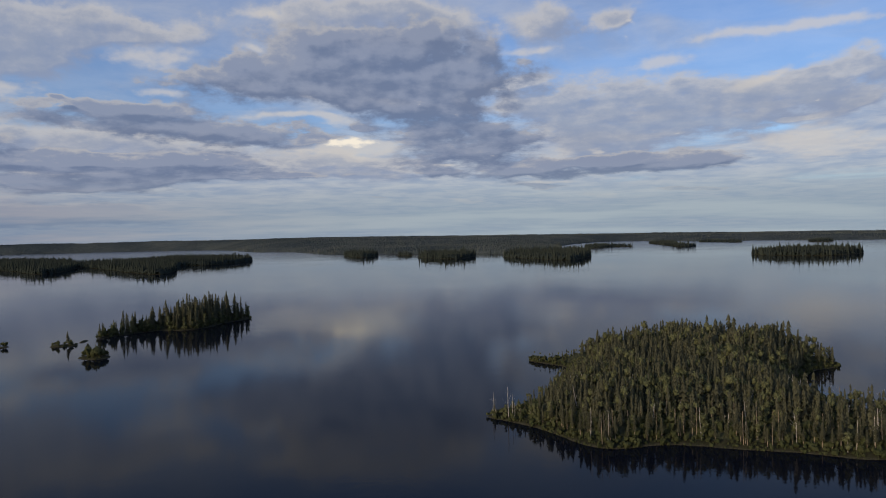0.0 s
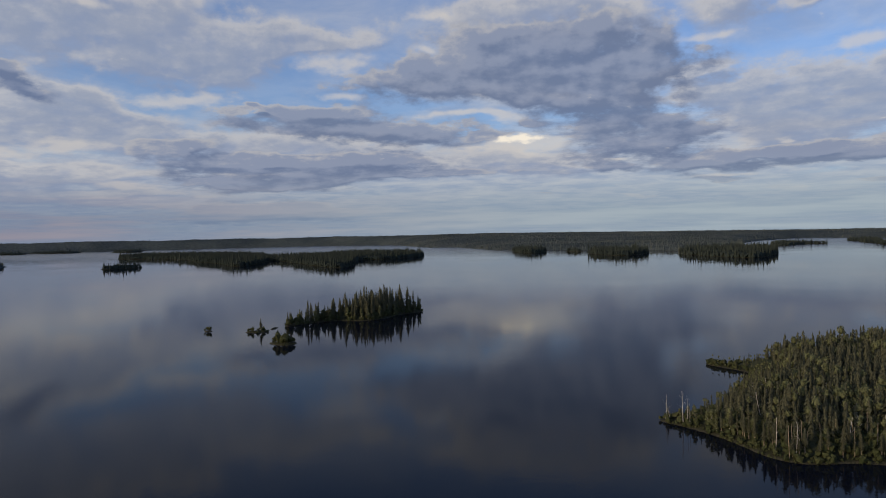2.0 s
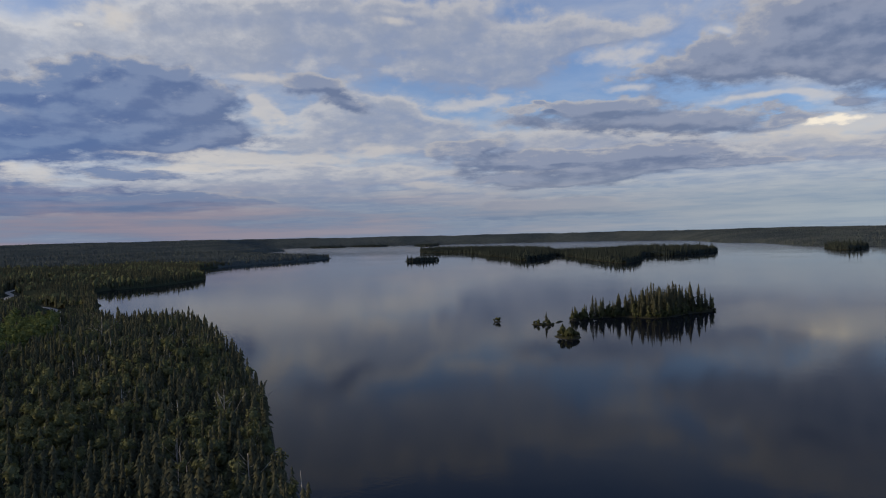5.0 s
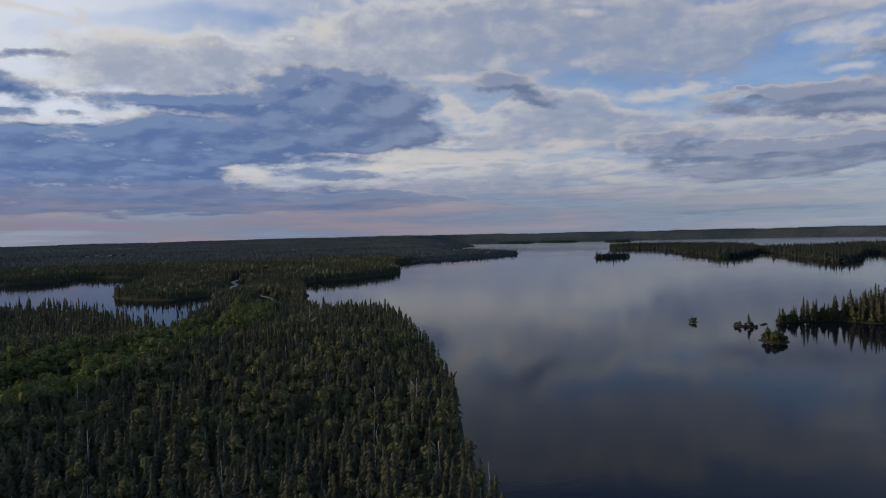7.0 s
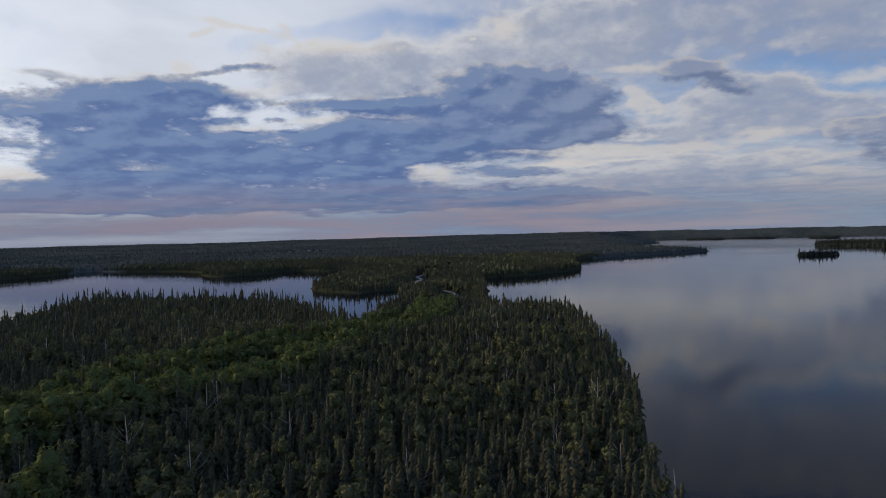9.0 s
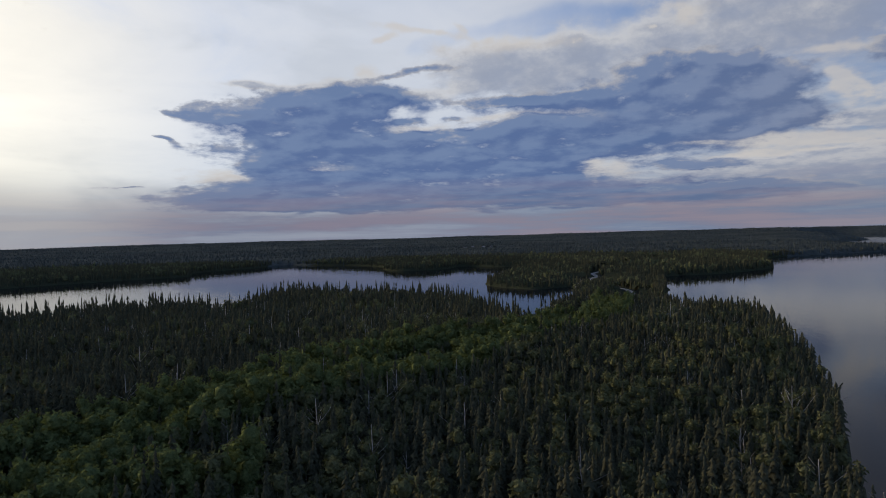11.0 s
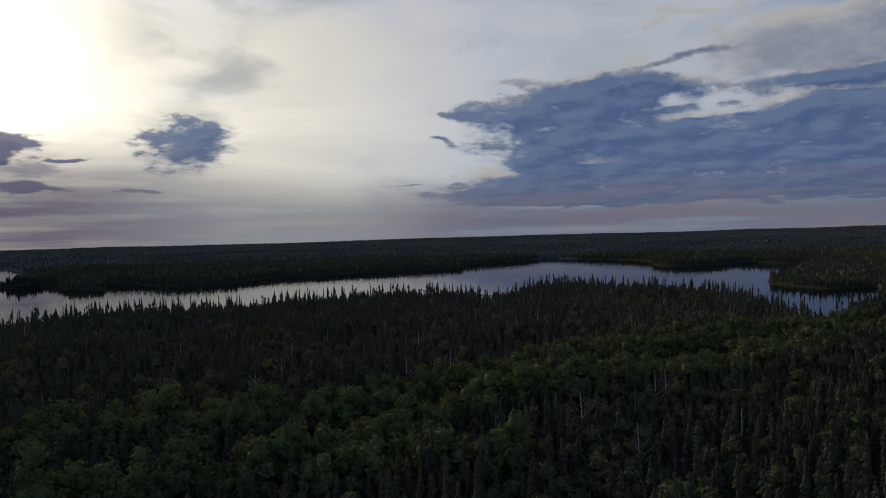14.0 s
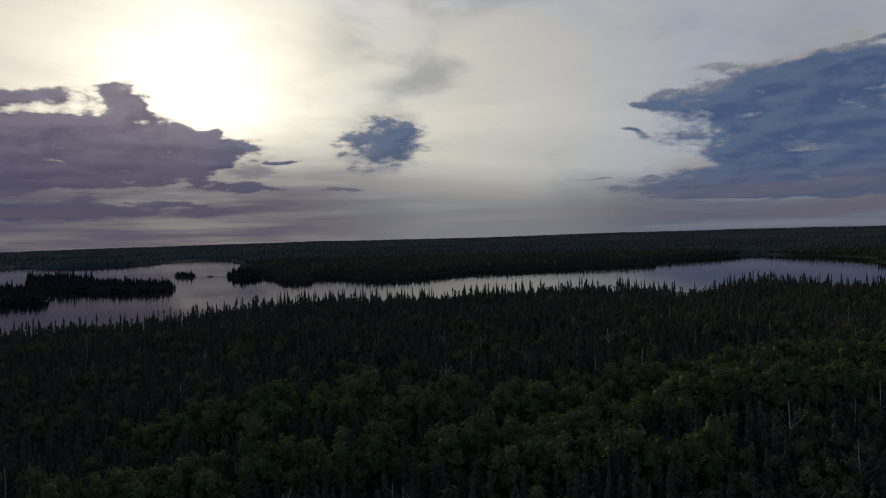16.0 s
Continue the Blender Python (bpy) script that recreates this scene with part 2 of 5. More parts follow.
veil = G.math("MULTIPLY", G.ramp(veil, 0.34, 0.66, 0.24, 0.9), G.ramp(el, 16.0, 28.0, 1.0, 0.35))
streak = G.noise(deck, 2.6, 6.0, 0.6, warp=0.4)
veil_col = G.mix(G.ramp(streak, 0.3, 0.7), (0.29, 0.345, 0.475), (0.49, 0.505, 0.55))
veil_col = G.mix(G.ramp(sun_dot, 0.18, 0.66, 0.0, 0.85), veil_col, (0.74, 0.775, 0.84))
veil_col = G.mix(G.ramp(sun_dot, 0.78, 0.95, 0.0, 0.9), veil_col, (0.80, 0.76, 0.66))
colour = G.mix(veil, clear, veil_col)
# light spread by the veil about the sun
angle = G.math("MULTIPLY", G.math("ARCCOSINE", G.math("MINIMUM", sun_dot, 0.99999)), 57.2958)
ring = G.math("DIVIDE", angle, 5.2)
aureole = G.math("DIVIDE", 2.1, G.math("ADD", 1.0, G.math("MULTIPLY", ring, ring)))
aureole = G.math("MULTIPLY", aureole, G.ramp(streak, 0.25, 0.65, 0.75, 1.1))
glow = G.math("MULTIPLY", G.math("POWER", G.ramp(angle, 50.0, 5.0, 0.0, 1.0), 1.3), G.ramp(veil_n, 0.25, 0.65, 0.3, 0.6))
spread = G.math("MULTIPLY", G.math("ADD", aureole, glow), G.ramp(el, 1.0, 10.0, 0.15, 1.0))
colour = G.mix(1.0, colour, G.vec("SCALE", (1.0, 0.88, 0.66), s=spread), "ADD")
# grey wisps across the light
turned = G.xyz(G.math("ADD", G.math("MULTIPLY", az, 0.055), G.math("MULTIPLY", el, 0.05)), G.math("SUBTRACT", G.math("MULTIPLY", el, 0.16), G.math("MULTIPLY", az, 0.030)), 5.0)
wisp_n = G.noise(turned, 1.1, 4.0, 0.5, warp=0.35)
wisp = G.math("MULTIPLY", G.ramp(wisp_n, 0.43, 0.64), G.math("MULTIPLY", G.ramp(sun_dot, 0.55, 0.9), G.ramp(angle, 7.0, 16.0, 0.0, 0.56)))
colour = G.mix(wisp, colour, (0.34, 0.395, 0.455))
# cumulus: density, and how far each face is turned to the light
off = Turned(G.vec("ADD", place, (1.0, 0.75, 0.0)))
sphere_off = G.vec("ADD", sphere, (0.085, 0.15, 0.0))
billow_off = G.noise(sphere_off, 2.6, 7.0, 0.52)
thin = G.noise(G.xyz(G.math("MULTIPLY", az, 0.10), G.math("MULTIPLY", el, 0.75), 9.0), 1.6, 4.0, 0.55)   # flat layers


def cumulus(items, big, small, fine):
    """Density of the cloud here, and how much it thins out towards the light."""
    flat_ = G.math("MULTIPLY", G.math("SUBTRACT", thin, 0.5), G.ramp(el, 3.0, 12.0, 0.8, 0.25))

    uneven = G.math("MULTIPLY_ADD", G.math("SUBTRACT", puff, 0.5), small, G.math("MULTIPLY", G.math("SUBTRACT", crumb, 0.5), fine))

    def at(where, b):
        body = blobs(items, where)
        rough = G.math("MULTIPLY_ADD", G.math("SUBTRACT", b, 0.5), big, flat_)
        near = G.ramp(body, -0.34, 0.0)             # no stray flecks far from the cloud
        return G.math("MULTIPLY_ADD", rough, near, body), near

    soft_here, near = at(spots, billow)
    here = G.math("MULTIPLY_ADD", uneven, near, soft_here)
    return here, G.math("SUBTRACT", soft_here, at(off, billow_off)[0])


def cover(d, face):
    """Crisp where the cloud faces the light, soft behind."""
    return G.mix(G.ramp(face, -0.05, 0.3), G.ramp(d, -0.24, 0.46), G.ramp(d, -0.08, 0.30))


dens_g, face_g = cumulus(GREY, 1.8, 0.8, 0.3)
grey_col = G.mix(G.ramp(face_g, -0.32, 0.45), G.mix(G.ramp(az, 35.0, 65.0), (0.255, 0.305, 0.435), (0.31, 0.355, 0.465)), G.mix(G.ramp(az, 35.0, 65.0), (0.52, 0.51, 0.52), (0.60, 0.605, 0.63)))
grey_col = G.mix(G.ramp(dens_g, 0.25, 1.0, 0.0, 0.8), grey_col, (0.265, 0.31, 0.42))
colour = G.mix(G.ramp(dens_g, -0.3, 0.5, 0.0, 0.85), colour, grey_col)
# bright banks
lit = G.math("ADD", blobs(LIT, spots), G.math("MULTIPLY_ADD", G.math("SUBTRACT", billow, 0.5), 1.2, G.math("MULTIPLY", G.math("SUBTRACT", puff, 0.5), 1.2)))
colour = G.mix(G.ramp(lit, -0.2, 0.7, 0.0, 0.62), colour, (0.63, 0.59, 0.55))
# blue-grey cumulus; the faces towards the light are paler
dens, face = cumulus(DARK, 1.9, 0.85, 0.3)
dens = G.math("SUBTRACT", dens, G.ramp(lit, -0.1, 0.9, 0.0, 0.36))
westward = G.ramp(az, 35.0, 75.0)
core_col = G.mix(G.ramp(face, -0.30, 0.34), G.mix(westward, (0.140, 0.184, 0.298), (0.064, 0.128, 0.312)), G.mix(westward, (0.248, 0.288, 0.398), (0.132, 0.208, 0.388)))
# mauve of lens flare put into the cloud colour near the sun
core_col = G.mix(G.ramp(az, 124.0, 138.0, 0.0, 0.85), core_col, G.mix(G.ramp(face, -0.4, 0.45), (0.125, 0.080, 0.190), (0.275, 0.205, 0.325)))
edge = G.math("MULTIPLY", G.ramp(face, 0.05, 0.5), G.ramp(dens, 0.65, 0.05, 0.0, 0.68))
cloud_col = G.mix(edge, core_col, G.mix(G.ramp(az, 80.0, 120.0), (0.56, 0.53, 0.50), (0.45, 0.47, 0.52)))
rim = G.math("MULTIPLY", G.ramp(dens, 0.34, 0.04), G.ramp(angle, 17.0, 6.0, 0.0, 0.85))      # bright edges before the sun
cloud_col = G.mix(rim, cloud_col, (1.25, 1.12, 0.92))
colour = G.mix(G.math("MULTIPLY", cover(dens, face), 0.92), colour, cloud_col)
gleam = G.math("ADD", blobs(GLEAM, spots), G.math("ADD", G.math("MULTIPLY", G.math("SUBTRACT", puff, 0.5), 1.6), G.math("MULTIPLY", G.math("SUBTRACT", billow, 0.5), 1.6)))
colour = G.mix(G.ramp(gleam, 0.06, 0.7, 0.0, 0.92), colour, (0.95, 0.86, 0.72))
# low murk over the horizon
murk_n = G.noise(G.xyz(G.math("MULTIPLY", az, 0.05), G.math("MULTIPLY", el, 0.7), 3.0), 1.6, 5.0, 0.55)
murk_top = G.ramp(az, 106.0, 128.0, 5.5, 9.5)
murk = G.math("MULTIPLY", G.ramp(G.math("DIVIDE", el, murk_top), 0.25, 1.0, 0.97, 0.0), G.ramp(murk_n, 0.3, 0.6, 0.75, 1.0))
east = G.mix(G.ramp(murk_n, 0.35, 0.65), (0.255, 0.33, 0.41), (0.36, 0.425, 0.475))
west = G.mix(G.ramp(murk_n, 0.35, 0.65), (0.125, 0.175, 0.29), (0.265, 0.235, 0.295))
low_sun = G.mix(G.ramp(murk_n, 0.35, 0.65), (0.28, 0.30, 0.375), (0.42, 0.41, 0.43))
west = G.mix(G.ramp(az, 70.0, 84.0), west, G.mix(G.ramp(murk_n, 0.35, 0.65), (0.155, 0.185, 0.28), (0.235, 0.215, 0.285)))
west = G.mix(G.ramp(az, 95.0, 110.0), west, low_sun)
# the same flare tint painted into the murk below the sun
west = G.mix(G.ramp(az, 114.0, 130.0), west, G.mix(G.ramp(murk_n, 0.35, 0.65), (0.125, 0.125, 0.205), (0.185, 0.160, 0.240)))
colour = G.mix(murk, colour, G.mix(G.ramp(az, -8.0, 62.0), east, west))
back = G.node("ShaderNodeBackground", Color=colour, Strength=1.0)
G.t.links.new(back.outputs[0], G.t.nodes.new("ShaderNodeOutputWorld").inputs[0])

# ---------------------------------------------------------------- materials
def material(name):
    m = bpy.data.materials.new(name)
    m.use_nodes = True
    g = Graph(m.node_tree)
    p = g.t.nodes.new("ShaderNodeBsdfPrincipled")
    out = g.t.nodes.new("ShaderNodeOutputMaterial")
    g.t.links.new(p.outputs[0], out.inputs[0])
    return m, g, p


def bump(g, p, h, strength, dist):
    n = g.node("ShaderNodeBump", Height=h, Strength=strength, Distance=dist)
    g.t.links.new(n.outputs[0], p.inputs["Normal"])


def world_place(g):
    return g.t.nodes.new("ShaderNodeNewGeometry").outputs["Position"]


def leafy(name, dark, light, tip, rough=0.85, thin=0.2):
    """Foliage: varies from tree to tree (tint) and from clump to clump."""
    m, g, p = material(name)
    tint = g.t.nodes.new("ShaderNodeAttribute")
    tint.attribute_name = "tint"
    geo = g.t.nodes.new("ShaderNodeNewGeometry")
    info = g.t.nodes.new("ShaderNodeObjectInfo")
    per_tree = g.math("FRACT", g.math("ADD", tint.outputs["Fac"], info.outputs["Random"]))
    stand = g.noise(geo.outputs["Position"], 0.03, 3.0)
    c = g.mix(g.math("MULTIPLY_ADD", per_tree, 0.7, g.math("MULTIPLY", stand, 0.3)), dark, light)
    c = g.mix(g.math("MULTIPLY", g.math("POWER", geo.outputs["Random Per Island"], 2.0), 0.35), c, tip)
    fine = g.noise(geo.outputs["Position"], 2.2, 3.0, 0.65)
    c = g.mix(0.6, c, g.mix(g.ramp(fine, 0.3, 0.7), (0.52, 0.52, 0.52), (1.30, 1.30, 1.2)), "MULTIPLY")
    g.put(c, p.inputs["Base Color"])
    p.inputs["Roughness"].default_value = rough
    p.inputs["Specular IOR Level"].default_value = 0.0
    bump(g, p, fine, 0.6, 0.25)
    # light passes through thin leaves
    through_leaf = g.node("ShaderNodeBsdfTranslucent", Color=g.mix(1.0, c, (1.35, 1.35, 0.8), "MULTIPLY"))
    both = g.node("ShaderNodeMixShader", Fac=thin)
    g.t.links.new(p.outputs[0], both.inputs[1])
    g.t.links.new(through_leaf.outputs[0], both.inputs[2])
    g.t.links.new(both.outputs[0], g.t.nodes["Material Output"].inputs[0])
    return m


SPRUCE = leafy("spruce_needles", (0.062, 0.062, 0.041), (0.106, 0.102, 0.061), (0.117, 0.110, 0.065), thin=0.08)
# the spruce needles again, darker and bluer, for the far islands
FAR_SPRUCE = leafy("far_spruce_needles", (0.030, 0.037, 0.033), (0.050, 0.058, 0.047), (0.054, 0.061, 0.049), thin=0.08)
BROAD = leafy("birch_leaves", (0.098, 0.104, 0.053), (0.155, 0.158, 0.080), (0.168, 0.168, 0.086), thin=0.1)
ASPEN = leafy("aspen_leaves", (0.104, 0.128, 0.050), (0.154, 0.176, 0.070), (0.168, 0.186, 0.076), thin=0.12)
SCRUB = leafy("scrub_leaves", (0.042, 0.052, 0.024), (0.076, 0.080, 0.038), (0.096, 0.094, 0.048), thin=0.12)
THICKET = leafy("thicket_leaves", (0.044, 0.049, 0.030), (0.070, 0.074, 0.043), (0.078, 0.081, 0.047), thin=0.08)


def bark(name, a, b, scale=3.0):
    m, g, p = material(name)
    pos = world_place(g)
    n = g.noise(g.vec("MULTIPLY", pos, (1, 1, 0.35)), scale, 5.0, 0.65)
    n2 = g.noise(pos, 0.4, 2.0)
    c = g.mix(g.ramp(n, 0.35, 0.65), a, b)
    c = g.mix(0.5, c, g.mix(n2, (0.7, 0.66, 0.6), (1.15, 1.15, 1.15)), "MULTIPLY")
    g.put(c, p.inputs["Base Color"])
    p.inputs["Roughness"].default_value = 0.85
    bump(g, p, n, 0.5, 0.05)
    return m


BARK_DARK = bark("spruce_bark", (0.055, 0.042, 0.032), (0.14, 0.11, 0.085))
BARK_PALE = bark("birch_bark", (0.22, 0.19, 0.16), (0.62, 0.57, 0.50), 5.0)
BARK_TAN = bark("bare_stem", (0.16, 0.12, 0.085), (0.34, 0.27, 0.19), 4.0)
DEAD = bark("dead_wood", (0.22, 0.20, 0.17), (0.50, 0.46, 0.41), 4.0)

WATER, g, p = material("lake_water")
pos = world_place(g)
flat = g.vec("MULTIPLY", pos, (1, 1, 0))
calm = g.noise(flat, 0.006, 3.0, 0.5)
ripple = g.noise(g.vec("MULTIPLY", flat, (1.0, 1.0, 0)), 0.9, 3.0, 0.55)
swell = g.noise(flat, 0.12, 3.0, 0.5, warp=0.8)
height = g.math("ADD", g.math("MULTIPLY", ripple, 0.35), g.math("MULTIPLY", swell, 0.5))
n = g.node("ShaderNodeBump", Height=height, Strength=g.ramp(calm, 0.35, 0.7, 0.022, 0.055), Distance=1.0)
g.t.links.new(n.outputs[0], p.inputs["Normal"])
g.put(g.mix(calm, (0.004, 0.006, 0.011), (0.006, 0.008, 0.013)), p.inputs["Base Color"])
open_lake = g.ramp(g.split(flat)[1], 1300.0, 2600.0, 0.0, 0.14)      # the open water is ruffled by wind
g.put(g.math("ADD", open_lake, g.ramp(calm, 0.3, 0.7, 0.02, 0.05)), p.inputs["Roughness"])
p.inputs["IOR"].default_value = 1.12

GROUND, g, p = material("forest_floor")
pos = world_place(g)
zz = g.split(pos)[2]
n1 = g.noise(pos, 0.25, 5.0, 0.6)
n2 = g.noise(pos, 2.5, 4.0, 0.6)
c = g.mix(g.ramp(n1, 0.35, 0.65), (0.024, 0.029, 0.013), (0.046, 0.047, 0.022))
c = g.mix(g.ramp(n2, 0.4, 0.7), c, (0.034, 0.026, 0.017))
shore = g.ramp(g.math("ADD", zz, g.math("MULTIPLY", g.math("SUBTRACT", n1, 0.5), 0.8)), 0.0, 0.45, 1.0, 0.0)
c = g.mix(shore, c, g.mix(g.ramp(n2, 0.4, 0.6), (0.032, 0.031, 0.018), (0.085, 0.074, 0.048)))
g.put(c, p.inputs["Base Color"])
p.inputs["Roughness"].default_value = 0.95
p.inputs["Specular IOR Level"].default_value = 0.1
bump(g, p, n2, 0.6, 0.3)

# distant woods; the pale blue-grey of haze is put into the base colour
HAZY_CANOPY, g, p = material("hazy_far_canopy")
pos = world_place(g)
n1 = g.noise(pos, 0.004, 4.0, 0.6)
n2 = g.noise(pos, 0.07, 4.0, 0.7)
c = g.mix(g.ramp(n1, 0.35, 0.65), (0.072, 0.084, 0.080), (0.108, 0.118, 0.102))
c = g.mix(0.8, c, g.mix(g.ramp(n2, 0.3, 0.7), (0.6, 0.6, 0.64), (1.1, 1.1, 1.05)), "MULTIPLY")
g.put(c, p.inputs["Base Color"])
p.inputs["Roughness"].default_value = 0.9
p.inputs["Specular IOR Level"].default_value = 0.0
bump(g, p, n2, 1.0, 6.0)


def plain(name, a, b, scale, rough=0.8):
    m, g, p = material(name)
    n = g.noise(world_place(g), scale, 4.0, 0.6)
    g.put(g.mix(g.ramp(n, 0.35, 0.65), a, b), p.inputs["Base Color"])
    p.inputs["Roughness"].default_value = rough
    bump(g, p, n, 0.4, 0.05)
    return m


GRAVEL = plain("gravel", (0.24, 0.21, 0.17), (0.36, 0.32, 0.26), 0.8, 0.95)
WHITE = plain("white_siding", (0.70, 0.69, 0.66), (0.80, 0.79, 0.77), 0.7)
ROOF = plain("grey_roof", (0.16, 0.16, 0.17), (0.26, 0.25, 0.25), 1.2)
PLANK = plain("weathered_plank", (0.22, 0.19, 0.16), (0.36, 0.32, 0.27), 2.0)
ROCK = plain("shore_rock", (0.15, 0.14, 0.13), (0.32, 0.30, 0.27), 0.9, 0.9)

# ---------------------------------------------------------------- plan
rng = np.random.default_rng(7)


def smooth_line(pts, step, wobble=0.0, closed=True, seed=0):
    """A soft line through the points, with a wobble like a natural shore."""
    p = np.array(pts, float)
    n = len(p)
    out = []
    for i in range(n if closed else n - 1):
        a, b, c, d = (p[(i + k) % n] if closed else p[min(max(i + k, 0), n - 1)] for k in (-1, 0, 1, 2))
        m = max(2, int(np.hypot(*(c - b)) / max(step, 0.012 * np.hypot(*b))))
        for t in np.linspace(0, 1, m, endpoint=False):
            out.append(0.5 * (2 * b + (c - a) * t + (2 * a - 5 * b + 4 * c - d) * t * t + (3 * b - a - 3 * c + d) * t ** 3))
    if not closed:
        out.append(p[-1])
    out = np.array(out)
    if wobble:
        for i, q in enumerate(out):
            v = noise.noise_vector(Vector((q[0] / (step * 4), q[1] / (step * 4), seed)))
            out[i] = q + wobble * np.array(v[:2])
    return out


def line_distance(x, y, line, closed=True):
    a = line if closed else line[:-1]
    b = np.roll(line, -1, 0) if closed else line[1:]
    best = np.full(x.shape, 1e12)
    for (ax, ay), (bx, by) in zip(a, b):
        ux, uy = bx - ax, by - ay
        t = np.clip(((x - ax) * ux + (y - ay) * uy) / max(ux * ux + uy * uy, 1e-9), 0, 1)
        best = np.minimum(best, (x - ax - t * ux) ** 2 + (y - ay - t * uy) ** 2)
    return np.sqrt(best)


def inside(x, y, line):
    hit = np.zeros(x.shape, bool)
    for (ax, ay), (bx, by) in zip(line, np.roll(line, -1, 0)):
        if ay != by:
            cross = ((ay > y) != (by > y)) & (x < (bx - ax) * (y - ay) / (by - ay) + ax)
            hit ^= cross
    return hit


def depth_in(x, y, line):
    """Metres inside the closed line; minus outside."""
    return np.where(inside(x, y, line), 1, -1) * line_distance(x, y, line)


def waves(x, y, scale, seed=0, octaves=3):
    """Cheap smooth noise, about -1 to 1."""
    r = np.random.default_rng(seed)
    v, amp = np.zeros(np.shape(x)), 1.0
    for o in range(octaves):
        for _ in range(3):
            a, ph = r.uniform(0, 2 * np.pi), r.uniform(0, 2 * np.pi)
            k = 2 * np.pi / (scale / 1.9 ** o) * r.uniform(0.7, 1.3)
            v = v + amp / 3 * np.sin(k * (x * np.cos(a) + y * np.sin(a)) + ph)
        amp *= 0.55
    return v


# the big lake: from the near shore up the neck, round the capes, far off and back
NEAR_COAST = [
    (10, 30), (-60, 63), (-105, 91.5), (-127, 108.5), (-175, 143), (-225, 172), (-272, 200), (-320, 230), (-358, 240), (-385, 222), (-420, 228), (-462, 246), (-560, 300), (-700, 368),
    (-748, 405), (-752, 432), (-762, 478), (-800, 545), (-846, 604), (-880, 625), (-980, 690), (-1147, 818), (-1209, 972),
    (-1262, 1133), (-1318, 1318), (-1420, 1370), (-1750, 1490), (-2150, 1740), (-2480, 2170), (-2540, 2240), (-2950, 2420), (-3250, 2620),
]
FAR_COAST = [
    (-3580, 2900), (-3420, 3120), (-3330, 3190), (-3160, 3380), (-2700, 3760), (-2450, 3930), (-2240, 4050), (-2050, 4140), (-1900, 4170),
    (-1690, 4150), (-1400, 3980), (-1197, 3800), (-900, 3200), (-760, 2900), (-640, 2860), (-481, 2493), (-361, 2233), (-300, 2179), (-173, 2095), (-70, 2000), (83, 1888),
    (170, 1810), (290, 1900), (360, 2150), (420, 2600), (620, 3200), (870, 3650), (980, 3450), (1099, 3000), (1250, 2960), (1353, 2776), (1500, 2560), (2300, 2300), (3000, 1700),
    (2500, 700), (1500, 150), (700, -50), (250, -20), (90, 10),
]
LAKE = smooth_line(NEAR_COAST + FAR_COAST, 14, 4.0)
NEAR_BAY = [
    (-630, 244), (-560, 218), (-455, 172), (-392, 135), (-352, 110), (-400, 108), (-465, 108), (-524, 84), (-546, 40), (-604, -8), (-566, -32), (-496, -42), (-474, -52), (-500, -82),
    (-503, -114), (-490, -148), (-430, -190), (-410, -205), (-362, -280), (-283, -300), (-237, -336), (-215, -345), (-150, -420), (-120, -620), (-250, -900), (-600, -1500), (-1040, -1640),
]
FAR_BAY = [
    (-1194, -1758), (-1090, -1500), (-1290, -1440), (-1512, -1581), (-1614, -1486), (-1250, -1080), (-940, -810), (-882, -778), (-811, -654),
    (-720, -563), (-732, -530), (-800, -572), (-814, -542), (-758, -463), (-816, -414), (-930, -410), (-955, -370),
    (-1050, -280), (-1129, -180), (-1250, -185), (-1405, -100), (-1530, -49), (-1460, 11), (-1364, 101), (-1260, 131),
    (-1160, 122), (-1085, 140), (-1108, 211), (-1190, 256), (-1118, 304), (-1093, 342), (-1050, 320), (-900, 262), (-785, 212),
    (-735, 185), (-678, 184), (-630, 207), (-648, 238),
]
BAY = smooth_line(NEAR_BAY + FAR_BAY, 12, 3.0)
LAKES = (LAKE, BAY)
# the road along the neck, lined with young birch and aspen
ROAD = smooth_line([(-62, -118), (-88, -92), (-106, -70), (-124, -51), (-141, -39), (-155, -30), (-167, -20), (-178, -6), (-192, 5), (-205, 22), (-224, 40), (-242, 54), (-260, 74), (-282, 97), (-312, 118),
                    (-352, 138), (-430, 180), (-507, 240), (-547, 258), (-600, 262), (-650, 278), (-690, 286), (-720, 305), (-790, 330), (-900, 420), (-1100, 560)], 10, 2.0, closed=False)

# two bands of aspen, one on each side of the road
BAND_A = smooth_line([(-100, -112), (-120, -90), (-134, -70), (-142, -53), (-153, -45), (-166, -36), (-179, -25), (-189, -13), (-204, -4), (-215, 12), (-228, 27), (-244, 38), (-257, 53), (-273, 77), (-292, 96), (-326, 124), (-370, 150), (-430, 186)], 10, 2.0, closed=False)
BAND_B = smooth_line([(-66, -96), (-90, -74), (-108, -55), (-118, -45), (-130, -36), (-146, -25), (-156, -16), (-168, 0), (-181, 16), (-195, 36), (-218, 52), (-240, 67), (-262, 88), (-285, 112), (-330, 148), (-420, 192)], 10, 2.0, closed=False)
STAND = smooth_line([(-104, -37), (-114, -26), (-117, -12)], 6, 1.0, closed=False)      # a lesser clump on the near side


def shore_depth(x, y):
    """Metres inland from the lakes; minus in the water."""
    return -np.maximum(depth_in(x, y, LAKE), depth_in(x, y, BAY))


def bank(sd, top, rise):
    """Height of the ground, sd metres inland."""
    return np.where(sd < 0, np.maximum(-3.0, 0.35 * sd), 0.7 * (1 - np.exp(-np.maximum(sd, 0) / 0.9)) + top * (1 - np.exp(-np.maximum(sd, 0) / rise)))


